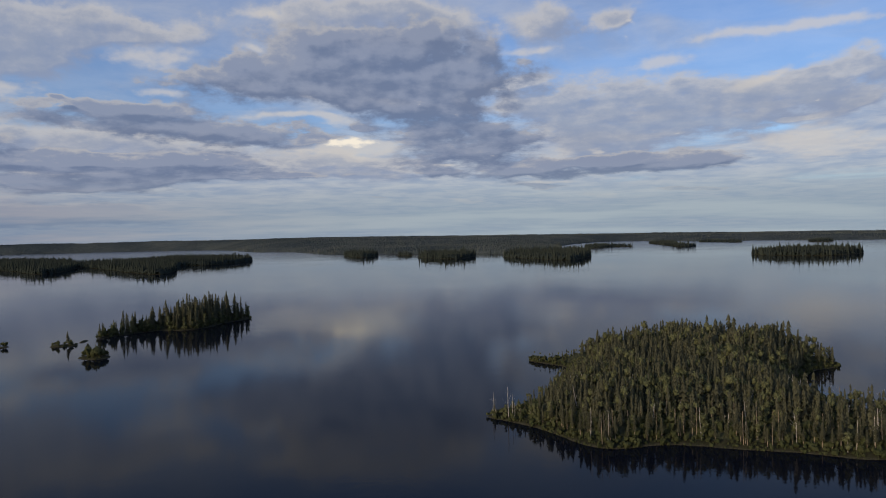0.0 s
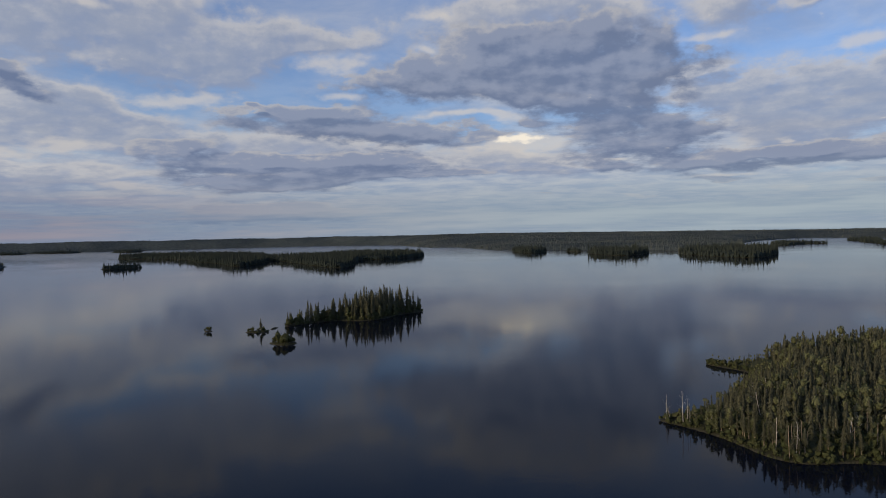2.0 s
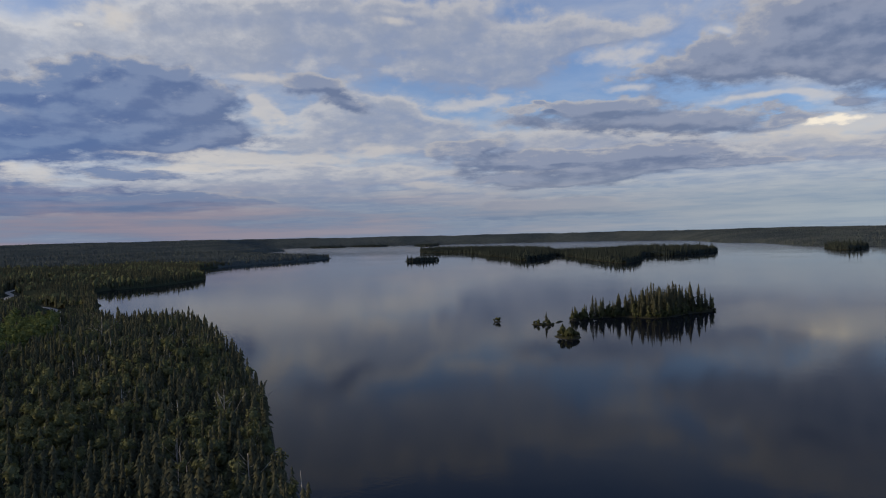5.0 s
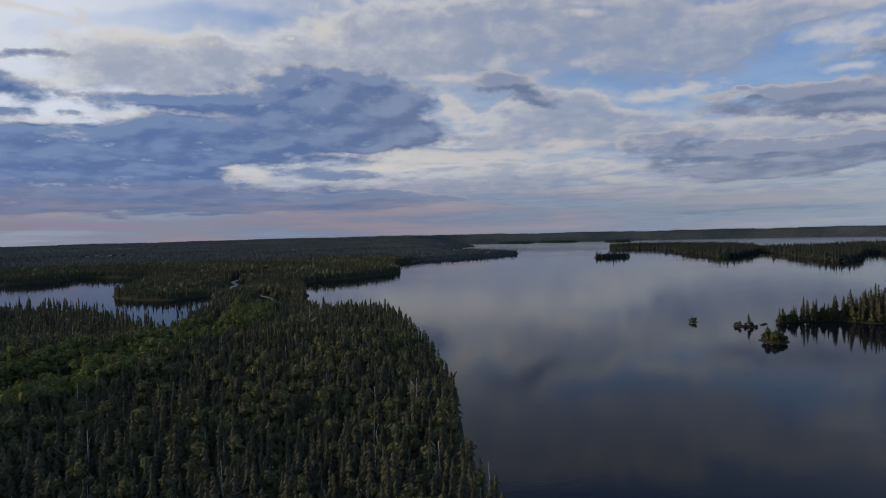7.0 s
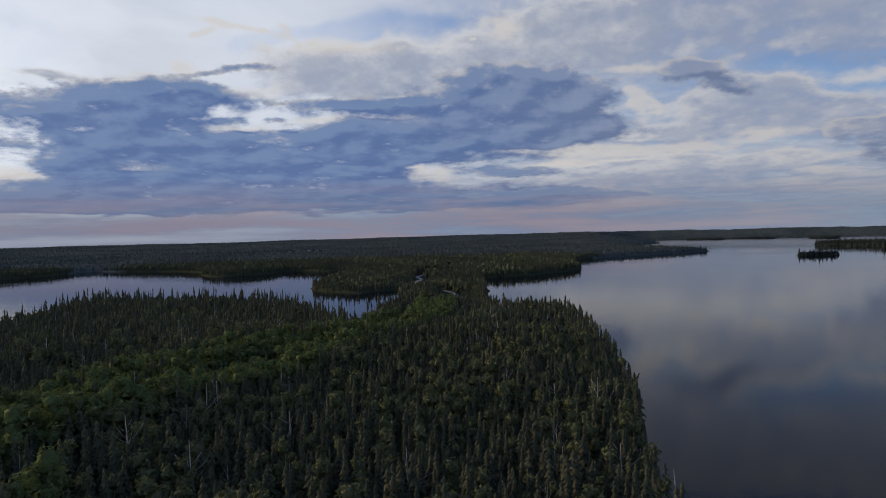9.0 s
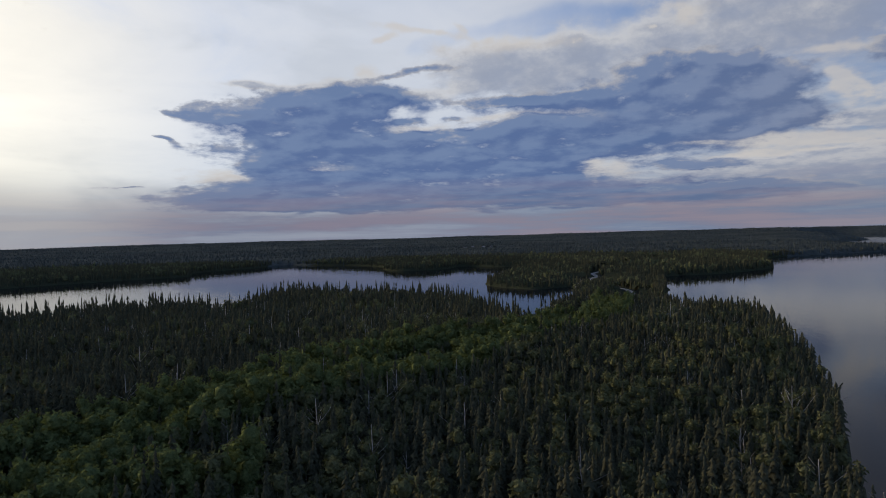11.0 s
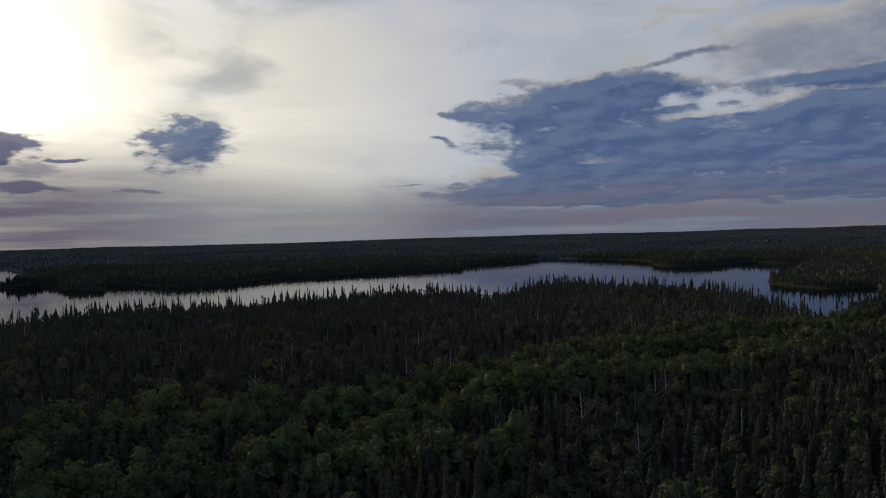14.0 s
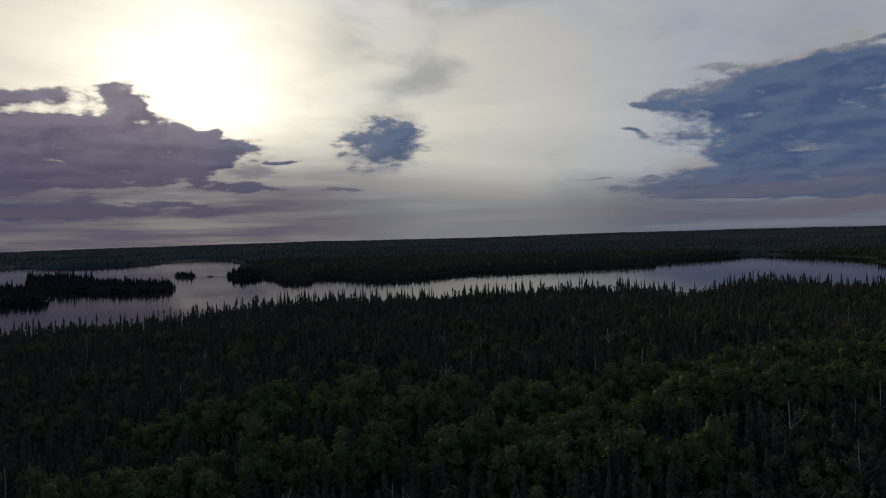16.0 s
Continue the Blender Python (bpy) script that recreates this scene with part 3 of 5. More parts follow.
# how high the skyline stands, in degrees, at each bearing (degrees left of +y)
BEARING = [-36, -22, -10, 0, 8, 31, 41, 56, 69, 77, 83, 93, 103, 115, 126, 134, 147, 152]
SKYLINE = [-0.36, -0.23, -0.10, 0.04, 0.10, 0.10, 0.13, 0.14, 0.14, 0.11, 0.02, 0.03, 0.00, -0.11, -0.14, -0.18, -0.29, -0.30]


def land_height(x, y, sd):
    r = np.hypot(x, y)
    a = np.degrees(np.arctan2(-x, y))
    top = np.interp(a, BEARING, SKYLINE)
    crest = 4820.0        # distance of the last ridge
    goal = 50 + crest * np.tan(np.radians(top)) - 15.0
    h = bank(sd, 5.0, 60.0)
    roll = np.clip(sd / 60, 0, 1)
    h = h + roll * 1.5 * waves(x, y, 170, 3)
    up = np.clip((r - 1700) / (crest - 1700), 0, 1)
    h = h + np.clip(sd / 150, 0, 1) * (up ** 1.2 * (goal + 2.5 * waves(x, y, 2600, 5)) + np.clip(up * 3, 0, 1) * 2.5 * waves(x, y, 700, 6))
    # a low rise carries the hamlet
    h = h + 3 * np.exp(-((x + 2165) ** 2 / 60 ** 2 + (y - 530) ** 2 / 130 ** 2))
    return h


def mesh_object(name, verts, faces, mats, parent=None, index=None, tint=None, smooth=False):
    me = bpy.data.meshes.new(name)
    verts = np.asarray(verts, np.float32)
    faces = np.asarray(faces, np.int32)
    k = faces.shape[1]
    me.vertices.add(len(verts))
    me.vertices.foreach_set("co", verts.ravel())
    me.loops.add(faces.size)
    me.loops.foreach_set("vertex_index", faces.ravel())
    me.polygons.add(len(faces))
    me.polygons.foreach_set("loop_start", np.arange(0, faces.size, k, dtype=np.int32))
    if index is not None:
        me.polygons.foreach_set("material_index", np.asarray(index, np.int32))
    me.polygons.foreach_set("use_smooth", np.full(len(faces), smooth))
    for m in mats:
        me.materials.append(m)
    if tint is not None:
        a = me.attributes.new("tint", "FLOAT", "POINT")
        a.data.foreach_set("value", np.asarray(tint, np.float32))
    me.update(calc_edges=True)
    me.validate()
    ob = new(name, me)
    if parent is not None:
        ob.parent = parent
    return ob


# ground: one sheet out to the horizon, laid in rings about the middle
def ring_grid(azs, rads):
    a, r = np.meshgrid(np.radians(azs), rads, indexing="ij")
    return -np.sin(a) * r, np.cos(a) * r


def grid_faces(n, m, wrap):
    i, j = np.meshgrid(np.arange(n if wrap else n - 1), np.arange(m - 1), indexing="ij")
    i, j = i.ravel(), j.ravel()
    k = (i + 1) % n
    return np.stack([i * m + j, i * m + j + 1, k * m + j + 1, k * m + j], 1)


AZS = np.concatenate([np.arange(-36, 152, 0.5), np.arange(152, 324, 4.0)])
RADS = np.concatenate([[0.02, 20.0], np.geomspace(60, 1500, 270), np.geomspace(1500, 4900, 82)[1:]])
gx, gy = ring_grid(AZS, RADS)
gsd = shore_depth(gx, gy)
gz = land_height(gx, gy, gsd)
ground = mesh_object("ground", np.stack([gx, gy, gz], -1).reshape(-1, 3), grid_faces(len(AZS), len(RADS), True), [GROUND], smooth=True)
tagged(ground, "dark mossy forest floor with a pale stony shore", "ground", kind="structure")

wr = np.array([0.02, 2000, 4930.0])
wx, wy = ring_grid(np.arange(0, 360, 3.0), wr)
water = mesh_object("water", np.stack([wx, wy, 0 * wx], -1).reshape(-1, 3), grid_faces(120, len(wr), True), [WATER], smooth=True)
tagged(water, "calm dark lake water mirroring the evening clouds", "lake", kind="structure")

# ---------------------------------------------------------------- islands
ISLANDS = []


def island(label, pts, top, rise, cell, wobble=1.5, seed=0):
    line = smooth_line(pts, cell * 2, wobble, seed=seed)
    x0, y0 = line.min(0) - 2 * cell
    x1, y1 = line.max(0) + 2 * cell
    xs, ys = np.arange(x0, x1 + cell, cell), np.arange(y0, y1 + cell, cell)
    x, y = np.meshgrid(xs, ys, indexing="ij")
    sd = depth_in(x, y, line)
    z = bank(sd, top, rise) + 0.3 * np.clip(sd / 5, 0, 1) * waves(x, y, cell * 7, seed)
    f = grid_faces(len(xs), len(ys), False)
    keep = (sd.ravel()[f] > -2.5 * cell).any(1)
    ob = mesh_object("island", np.stack([x, y, z], -1).reshape(-1, 3), f[keep], [GROUND], smooth=True)
    tagged(ob, label, "island", "lake islands", "structure")
    rec = (line, lambda a, b: bank(depth_in(a, b, line), top, rise))
    ISLANDS.append(rec)
    return rec


BIG = island("large wooded island with a grassy bank", [
    (11, 195), (16, 190), (22, 183), (29, 173), (34, 166), (39, 163), (46, 165), (55, 165), (65, 162), (76, 158), (87, 153), (97, 151), (112, 154),
    (122, 164), (116, 178), (104, 190), (103, 210), (114, 228), (126, 246), (141, 254), (138, 272), (118, 292), (90, 300), (62, 292), (46, 280), (40, 277), (34, 283), (33, 279), (40, 271), (45, 262), (40, 245), (32, 222), (26, 206), (17, 199)], 2.5, 18, 2.0)
SLIM = island("slim spruce island", [
    (-182, 373), (-177, 379), (-171, 392), (-161, 401), (-146, 402), (-136, 414), (-134, 430), (-126, 448), (-124, 457), (-130, 462), (-142, 455), (-158, 436), (-171, 412), (-180, 390)], 1.2, 8, 1.5)
ISLET = island("scrubby islet", [(-161, 312), (-152, 306), (-147, 310), (-149, 317), (-157, 318)], 0.4, 4, 0.8, 0.6)
ISLET2 = island("scrubby islet", [(-193, 348), (-186, 347), (-181, 351), (-185, 355), (-191, 353)], 0.3, 4, 0.8, 0.6)
REEF = island("bare rocky reef", [(-185, 360), (-183, 362), (-184, 368), (-187, 368)], 0.0, 4, 0.6, 0.3)
STUMP = island("tiny rock with a lone shrub", [(-219, 349), (-216, 349), (-215, 352), (-218, 353)], 0.0, 4, 0.6, 0.3)
TWIN_A = island("long low spruce island", [
    (-1390, 1800), (-1250, 1780), (-1115, 1690), (-960, 1500), (-829, 1373), (-696, 1215), (-690, 1290), (-760, 1480), (-835, 1620), (-950, 1800), (-1150, 1960), (-1380, 2030), (-1480, 1930)], 2.0, 40, 9, 6)
TWIN_B = island("long low spruce island", [
    (-825, 1582), (-720, 1451), (-605, 1309), (-531, 1197), (-437, 1101), (-460, 1238), (-540, 1450), (-510, 1477), (-476, 1501), (-455, 1604), (-465, 1740), (-560, 1860), (-680, 1900), (-740, 1820), (-720, 1700), (-800, 1630)], 2.0, 40, 9, 6)
SPECK = island("small spruce islet", [(-918, 1138), (-904, 1165), (-890, 1208), (-900, 1215), (-922, 1180), (-930, 1145)], 0.8, 10, 4, 2)
OVAL = island("oval spruce island", [(583, 1338), (606, 1255), (641, 1225), (700, 1240), (777, 1323), (760, 1390), (680, 1420), (610, 1400)], 3.0, 40, 8, 5)
FRINGE_A = island("small wooded islet", [(-276, 1977), (-235, 1840), (-202, 1769), (-174, 1842), (-180, 1950), (-250, 2030)], 1.5, 20, 8, 5)
FRINGE_B = island("wooded islet", [(-57, 1702), (-30, 1590), (7, 1500), (45, 1530), (68, 1603), (70, 1720), (-20, 1780)], 2.0, 30, 8, 5)
FRINGE_C = island("broad wooded island", [(133, 1594), (156, 1457), (189, 1365), (219, 1290), (261, 1345), (316, 1528), (340, 1720), (260, 1740), (180, 1690)], 2.0, 30, 8, 5)
DOT = island("small spruce islet", [(-122, 1880), (-100, 1850), (-79, 1840), (-82, 1865), (-105, 1890)], 0.5, 10, 5, 2)
CHAIN = island("low wooded islet", [(440, 2210), (470, 2140), (545, 2290), (600, 2265), (600, 2330), (500, 2420)], 1.0, 20, 8, 4)
CHAIN2 = island("low wooded islet", [(705, 2196), (676, 2060), (700, 2050), (755, 2126), (770, 2300), (880, 2800), (800, 2780), (740, 2400)], 1.0, 20, 10, 4)
CHAIN3 = island("low wooded islet", [(1228, 2366), (1270, 2330), (1349, 2485), (1330, 2530), (1250, 2450)], 0.8, 20, 8, 4)
CHAIN4 = island("low wooded islet", [(1000, 2800), (1050, 2580), (1078, 2560), (1110, 2700), (1060, 2860)], 0.8, 20, 10, 4)
KNOB = island("far wooded islet", [(-2410, 3050), (-2300, 2960), (-2210, 2930), (-2240, 3060), (-2360, 3140)], 3, 40, 12, 6)
FAR_A = island("far wooded island", [(-3080, 2900), (-2980, 2860), (-2790, 2850), (-2850, 2980), (-3030, 3010)], 2, 60, 20, 8)
FAR_B = island("far wooded island", [(-2970, 3130), (-2800, 3060), (-2650, 3060), (-2700, 3190), (-2920, 3250)], 2, 60, 20, 8)
BAY_A = island("low wooded island in the bay", [(-540, -730), (-533, -660), (-538, -603), (-556, -591), (-586, -603), (-602, -650), (-606, -720), (-605, -840), (-572, -838)], 1.5, 20, 6, 4)
BAY_B = island("low wooded island in the bay", [(-385, -640), (-397, -616), (-409, -604), (-431, -604), (-476, -659), (-505, -720), (-480, -770), (-400, -720)], 1.5, 20, 6, 4)
BAY_C = island("small islet in the bay", [(-807, -838), (-800, -825), (-783, -800), (-790, -780), (-806, -790), (-815, -820)], 0.6, 8, 3, 1.5)
BAY_D = island("small islet in the bay", [(-803, -728), (-770, -690), (-749, -653), (-775, -640), (-815, -690)], 1.2, 8, 4, 2)

# ---------------------------------------------------------------- trees, as unit shapes (height 1)
def spruce_shape(tiers, points, seed, rmax=0.12, low=0.06):
    """Overlapping ragged skirts of boughs, drooping outwards, to a slim tip."""
    r = np.random.default_rng(seed)
    v, f = [], []
    for w in range(tiers):
        t = (w + r.uniform(0.0, 0.35)) / tiers
        z = low + (0.97 - low) * t
        rad = (rmax * (1 - t) ** 0.58 * (0.6 + 0.4 * min(1.0, t * 4 + 0.3))) * r.uniform(0.62, 1.3) + 0.010
        ox, oy = r.normal(size=2) * 0.16 * rad
        up = (0.97 - low) / tiers * r.uniform(1.25, 1.7)
        a0, k = r.uniform(0, 6.28), len(v)
        v.append((r.normal() * 0.004, r.normal() * 0.004, min(1.0, z + up)))
        n = 2 * points
        for b in range(n):
            a = a0 + 2 * np.pi * b / n + r.uniform(-0.14, 0.14)
            q = rad * (r.uniform(0.75, 1.3) if b % 2 == 0 else r.uniform(0.5, 0.85))
            v.append((ox + q * np.cos(a), oy + q * np.sin(a), z - (q * r.uniform(0.0, 0.45) if b % 2 == 0 else -0.25 * up)))
        f += [(k, k + 1 + b, k + 1 + (b + 1) % n) for b in range(n)]
    v.append((0, 0, 1.0))
    return np.array(v), np.array(f)


def ball(level):
    bm = bmesh.new()
    bmesh.ops.create_icosphere(bm, subdivisions=level, radius=1.0)
    v = np.array([q.co[:] for q in bm.verts])
    f = np.array([[q.index for q in p.verts] for p in bm.faces])
    bm.free()
    return v, f


BALL_1, BALL_2 = ball(1), ball(2)


def leaf_shape(clumps, size, seed, body=None, rx=0.2, low=0.38, rough=0.13):
    """Crown: one lumpy, crinkled mass of foliage, with loose leaf sprays about it."""
    r = np.random.default_rng(seed)
    bv, bf = BALL_2 if body is None else body
    c, s = np.array([0, 0, (low + 1.0) / 2]), np.array([rx * r.uniform(0.85, 1.1), rx * r.uniform(0.85, 1.1), (1.0 - low) / 2 * 0.95])
    lump = np.ones(len(bv))
    for k, amp in ((2.2, 0.16), (3.6, 0.14), (6.0, 0.10)):
        for _ in range(2):
            d = r.normal(size=3)
            lump = lump + amp * np.sin(bv @ (d / np.linalg.norm(d)) * k + r.uniform(0, 6.28))
    full = bv * lump[:, None] * np.where(bv[:, 2:3] < 0, np.array([0.85, 0.85, 1.0]), 1.0)
    v = list(c + full * s * (0.9 + rough * r.normal(size=len(bv)))[:, None])
    f = [tuple(q) for q in bf]
    for i in range(clumps):
        o = r.integers(len(bv))
        if bv[o, 2] < -0.75:
            continue
        d = bv[o] + r.normal(size=3) * 0.35
        d /= np.linalg.norm(d)
        p = c + full[o] * s * r.uniform(0.95, 1.22) + r.normal(size=3) * size * 0.8
        t = np.cross(d, r.normal(size=3))
        t /= np.linalg.norm(t)
        u = np.cross(d, t)
        q = size * r.uniform(0.6, 1.3)
        k = len(v)
        v += [p - t * q, p - u * q * 0.7 + d * q * 0.3, p + t * q, p + u * q * 0.7 + d * q * 0.2]
        f += [(k, k + 1, k + 2), (k, k + 2, k + 3)]
    return np.array(v), np.array(f)


def round_shape(balls, leaves, size, seed, body, wide=0.15, low=0.46):
    """Crown: a few dark lobes heaped on one another, covered by small sprays of leaves."""
    r = np.random.default_rng(seed)
    bv, bf = body
    v, f = [], []
    for i in range(balls):
        a = 2.4 * i + r.uniform(-0.4, 0.4)
        t = i / max(balls - 1, 1)
        q = wide * (0.75 - 0.65 * t) * r.uniform(0.7, 1.15)
        c = np.array([q * np.cos(a), q * np.sin(a), low + (0.86 - low) * t + r.uniform(-0.04, 0.04)])
        s = wide * r.uniform(0.62, 0.88) * np.array([1, 1, 1.45])
        k = len(v)
        v += list(c + bv * s * 0.74 * (1 + 0.16 * r.normal(size=len(bv)))[:, None])
        f += [tuple(p + k) for p in bf]
        for _ in range(leaves // balls):
            d = r.normal(size=3)
            d[2] = abs(d[2]) - 0.25
            d /= np.linalg.norm(d)
            p = c + d * s * r.uniform(0.68, 1.12)
            n = d + 0.8 * r.normal(size=3)
            n /= np.linalg.norm(n)
            t1 = np.cross(n, r.normal(size=3))
            t1 /= np.linalg.norm(t1)
            u1 = np.cross(n, t1)
            z = size * r.uniform(0.6, 1.3)
            k = len(v)
            v += [p - t1 * z, p + t1 * z * 0.8 + u1 * z * 0.5, p + u1 * z * 1.3 * r.choice((-1, 1)) + n * z * 0.3]
            f.append((k, k + 1, k + 2))
    return np.array(v), np.array(f)


def stem_shape(r0, r1, seed, sides=5, bend=0.02, limbs=0, top=1.0, limb_len=0.16, limb_from=0.35):
    """Tapered, slightly bent stem with limbs."""
    r = np.random.default_rng(seed)
    v, f = [], []

    def tube(path, a, b):
        k = len(v)
        for i, q in enumerate(path):
            rad = a + (b - a) * i / (len(path) - 1)
            for s in range(sides):
                an = 2 * np.pi * s / sides
                v.append((q[0] + rad * np.cos(an), q[1] + rad * np.sin(an), q[2]))
        for i in range(len(path) - 1):
            for s in range(sides):
                j = (s + 1) % sides
                f.append((k + i * sides + s, k + i * sides + j, k + (i + 1) * sides + j))
                f.append((k + i * sides + s, k + (i + 1) * sides + j, k + (i + 1) * sides + s))

    b = r.normal(size=2) * bend
    at = lambda t: np.array([b[0] * np.sin(2.2 * t), b[1] * np.sin(1.7 * t), t * top])
    tube([at(t) - (np.array([0, 0, 0.01]) if t == 0 else 0) for t in (0, 0.33, 0.66, 1.0)], r0, r1)
    for _ in range(limbs):
        t = r.uniform(limb_from, 0.92)
        a, q = r.uniform(0, 6.28), limb_len * r.uniform(0.5, 1.2) * (1.15 - t)
        p = at(t)
        d = np.array([np.cos(a), np.sin(a), r.uniform(0.3, 1.1)])
        tube([p, p + d * q * 0.5, p + d * q + np.array([0, 0, 0.2 * q])], r0 * 0.6 * (1.1 - t), r1 * 0.6)
    return np.array(v), np.array(f)


def cone_shape(seed, sides=4, rmax=0.15, tiers=1):
    r = np.random.default_rng(seed)
    v, f = [], []
    for t in range(tiers):
        z0, z1 = t / tiers * 0.75, min(1.0, (t + 1.5) / tiers) if t < tiers - 1 else 1.0
        q = rmax * (1 - 0.75 * t / tiers)
        k = len(v)
        for s in range(sides):
            a = 2 * np.pi * s / sides + r.uniform(-0.3, 0.3)
            v.append((q * r.uniform(0.7, 1.2) * np.cos(a), q * r.uniform(0.7, 1.2) * np.sin(a), z0 + r.uniform(-0.03, 0.03)))
        v.append((0, 0, z1))
        f += [(k + s, k + (s + 1) % sides, k + sides) for s in range(sides)]
    return np.array(v), np.array(f)


def woods(name, label, shapes, x, y, z, h, wide, mats, seed=0, smooth=False):
    """Many trees in one mesh. shapes: for each variety a list of (verts, faces, slot)."""
    r = np.random.default_rng(seed)
    n = len(x)
    pick = r.integers(len(shapes), size=n)
    turn, tint = r.uniform(0, 6.28, n), r.random(n)
    V, F, M, T, base = [], [], [], [], 0
    for k, shape in enumerate(shapes):
        w = np.where(pick == k)[0]
        if not len(w):
            continue
        for sv, sf, slot in shape:
            c, s = np.cos(turn[w])[:, None], np.sin(turn[w])[:, None]
            hw = (h[w] * wide[w])[:, None]
            vx = (sv[None, :, 0] * c - sv[None, :, 1] * s) * hw + x[w][:, None]
            vy = (sv[None, :, 0] * s + sv[None, :, 1] * c) * hw + y[w][:, None]
            vz = sv[None, :, 2] * h[w][:, None] + z[w][:, None]
            V.append(np.stack([vx, vy, vz], -1).reshape(-1, 3))
            F.append((sf[None] + (np.arange(len(w)) * len(sv))[:, None, None] + base).reshape(-1, 3))
            M.append(np.full(len(w) * len(sf), slot))
            T.append(np.repeat(tint[w], len(sv)))
            base += len(w) * len(sv)
    ob = mesh_object(name, np.concatenate(V), np.concatenate(F), mats, index=np.concatenate(M), tint=np.concatenate(T), smooth=smooth)
    return tagged(ob, label, "trees", kind="stuff")


def scatter(x0, y0, x1, y1, step, seed):
    r = np.random.default_rng(seed)
    xs, ys = np.arange(x0, x1, step), np.arange(y0, y1, step)
    x, y = np.meshgrid(xs, ys)
    x, y = x.ravel(), y.ravel()
    return x + r.uniform(-0.48, 0.48, len(x)) * step, y + r.uniform(-0.48, 0.48, len(y)) * step


TREE_MATS = [SPRUCE, BARK_DARK, BROAD, BARK_PALE, DEAD, BARK_TAN]
ASPEN_MATS = [SPRUCE, BARK_DARK, ASPEN, BARK_PALE]
CLOSE_SPRUCE = [[(*spruce_shape(16, 5, 10 + i, 0.072 + 0.016 * (i % 3), 0.08 + 0.04 * (i % 2)), 0)] for i in range(9)]
NEAR_SPRUCE = [[(*spruce_shape(9, 4, 20 + i, 0.074 + 0.016 * (i % 3), 0.08 + 0.04 * (i % 2)), 0)] for i in range(8)]
MID_SPRUCE = [[(*spruce_shape(5, 3, 30 + i, 0.092 + 0.014 * (i % 3), 0.08), 0)] for i in range(5)]
CLOSE_BROAD = [[(*round_shape(3, 160, 0.030, 40 + i, BALL_1, 0.112 + 0.012 * (i % 3), 0.36), 2), (*stem_shape(0.010, 0.004, i, 4, 0.03, 0, 0.7), 3)] for i in range(7)]
NEAR_BROAD = [[(*round_shape(2, 80, 0.036, 50 + i, BALL_1, 0.118 + 0.012 * (i % 3), 0.42), 2)] for i in range(7)]
MID_BROAD = [[(*round_shape(1, 26, 0.055, 60 + i, BALL_1, 0.22, 0.62), 2)] for i in range(5)]
FAR_BROAD = [[(*leaf_shape(0, 0.05, 65 + i, BALL_1, 0.24, 0.1, 0.2), 2)] for i in range(3)]
CLOSE_ASPEN = [[(*round_shape(4, 180, 0.030, 45 + i, BALL_1, 0.132, 0.42), 2)] for i in range(6)]
NEAR_ASPEN = [[(*round_shape(3, 84, 0.038, 55 + i, BALL_1, 0.134, 0.42), 2)] for i in range(6)]
SNAGS = [[(*stem_shape(0.011, 0.004, 70 + i, 4, 0.10, 8, limb_len=0.42, limb_from=0.5), 4)] for i in range(5)]
FAR_TREES = [[(*cone_shape(80 + i, 5, 0.135, 2), 0)] for i in range(4)]
SPIKES = [[(*cone_shape(90 + i, 3, 0.24), 0)] for i in range(3)]
# far trees share the canopy colour with haze painted in
FAR_MATS = [HAZY_CANOPY]
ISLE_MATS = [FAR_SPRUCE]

# open ground about the houses
CLEAR = [(-742, 266, 7), (-1236, 882, 18), (-1476, 957, 20), (-2150, 478, 14), (-2170, 508, 13), (-2162, 540, 13), (-2172, 568, 13), (-795, -752, 16), (-760, -690, 14)]


def open_ground(x, y):
    hit = np.zeros(np.shape(x), bool)
    for a, b, r in CLEAR:
        n = np.hypot(a, b)
        u = (x * a + y * b) / n - n                    # how far beyond the house
        w = np.abs(x * b - y * a) / n
        hit |= (np.hypot(x - a, y - b) < r) | ((u < 0) & (u > -2.2 * r) & (w < r * 0.6))
    return hit


def low_scrub(x, y):
    """Factor on the height of growth: low scrub beside two bends of the road."""
    out = np.ones(np.shape(x))
    for a, b, wide_ in ((-502, 239, 17), (-684, 285, 24)):
        n = np.hypot(a, b)
        u, w = (x * a + y * b) / n - n, np.abs(x * b - y * a) / n
        out = np.minimum(out, np.where((u < 25) & (u > -105), 0.25 + 0.75 * np.clip((w - 0.6 * wide_) / (0.6 * wide_), 0, 1), 1.0))
    return out


# the near woods on the point
x, y = scatter(-760, -420, 60, 480, 2.65, 1)
r_, sd_ = np.hypot(x, y), shore_depth(x, y)
azm = np.degrees(np.arctan2(-x, y))
road_d = line_distance(x, y, ROAD, False)
band_d = np.minimum(np.minimum(line_distance(x, y, BAND_A, False), line_distance(x, y, BAND_B, False)), line_distance(x, y, STAND, False) + 2.5)
ok = ((r_ < 300) | (np.random.default_rng(4).random(len(x)) < 0.62)) & (sd_ > 1.0) & (r_ < 620) & (r_ > 45) & (azm > 35) & (azm < 152) & (road_d > np.where(r_ > 470, 9.0, 4.5))
x, y, r_, sd_, road_d, azm, band_d = (q[ok] for q in (x, y, r_, sd_, road_d, azm, band_d))
z = land_height(x, y, sd_) - 0.15
u = rng.random(len(x))
mix_ = waves(x, y, 95, 21) * 0.20 + waves(x, y, 28, 22) * 0.12
broad = u < np.where((band_d < 7.5) & (r_ < 430), 0.97, np.clip(np.where(azm > 92, 0.14, 0.32) + np.where(azm > 92, 0.8, 1.3) * mix_, 0.05, 0.8) * np.where(sd_ < 9, 0.35, 1.0))
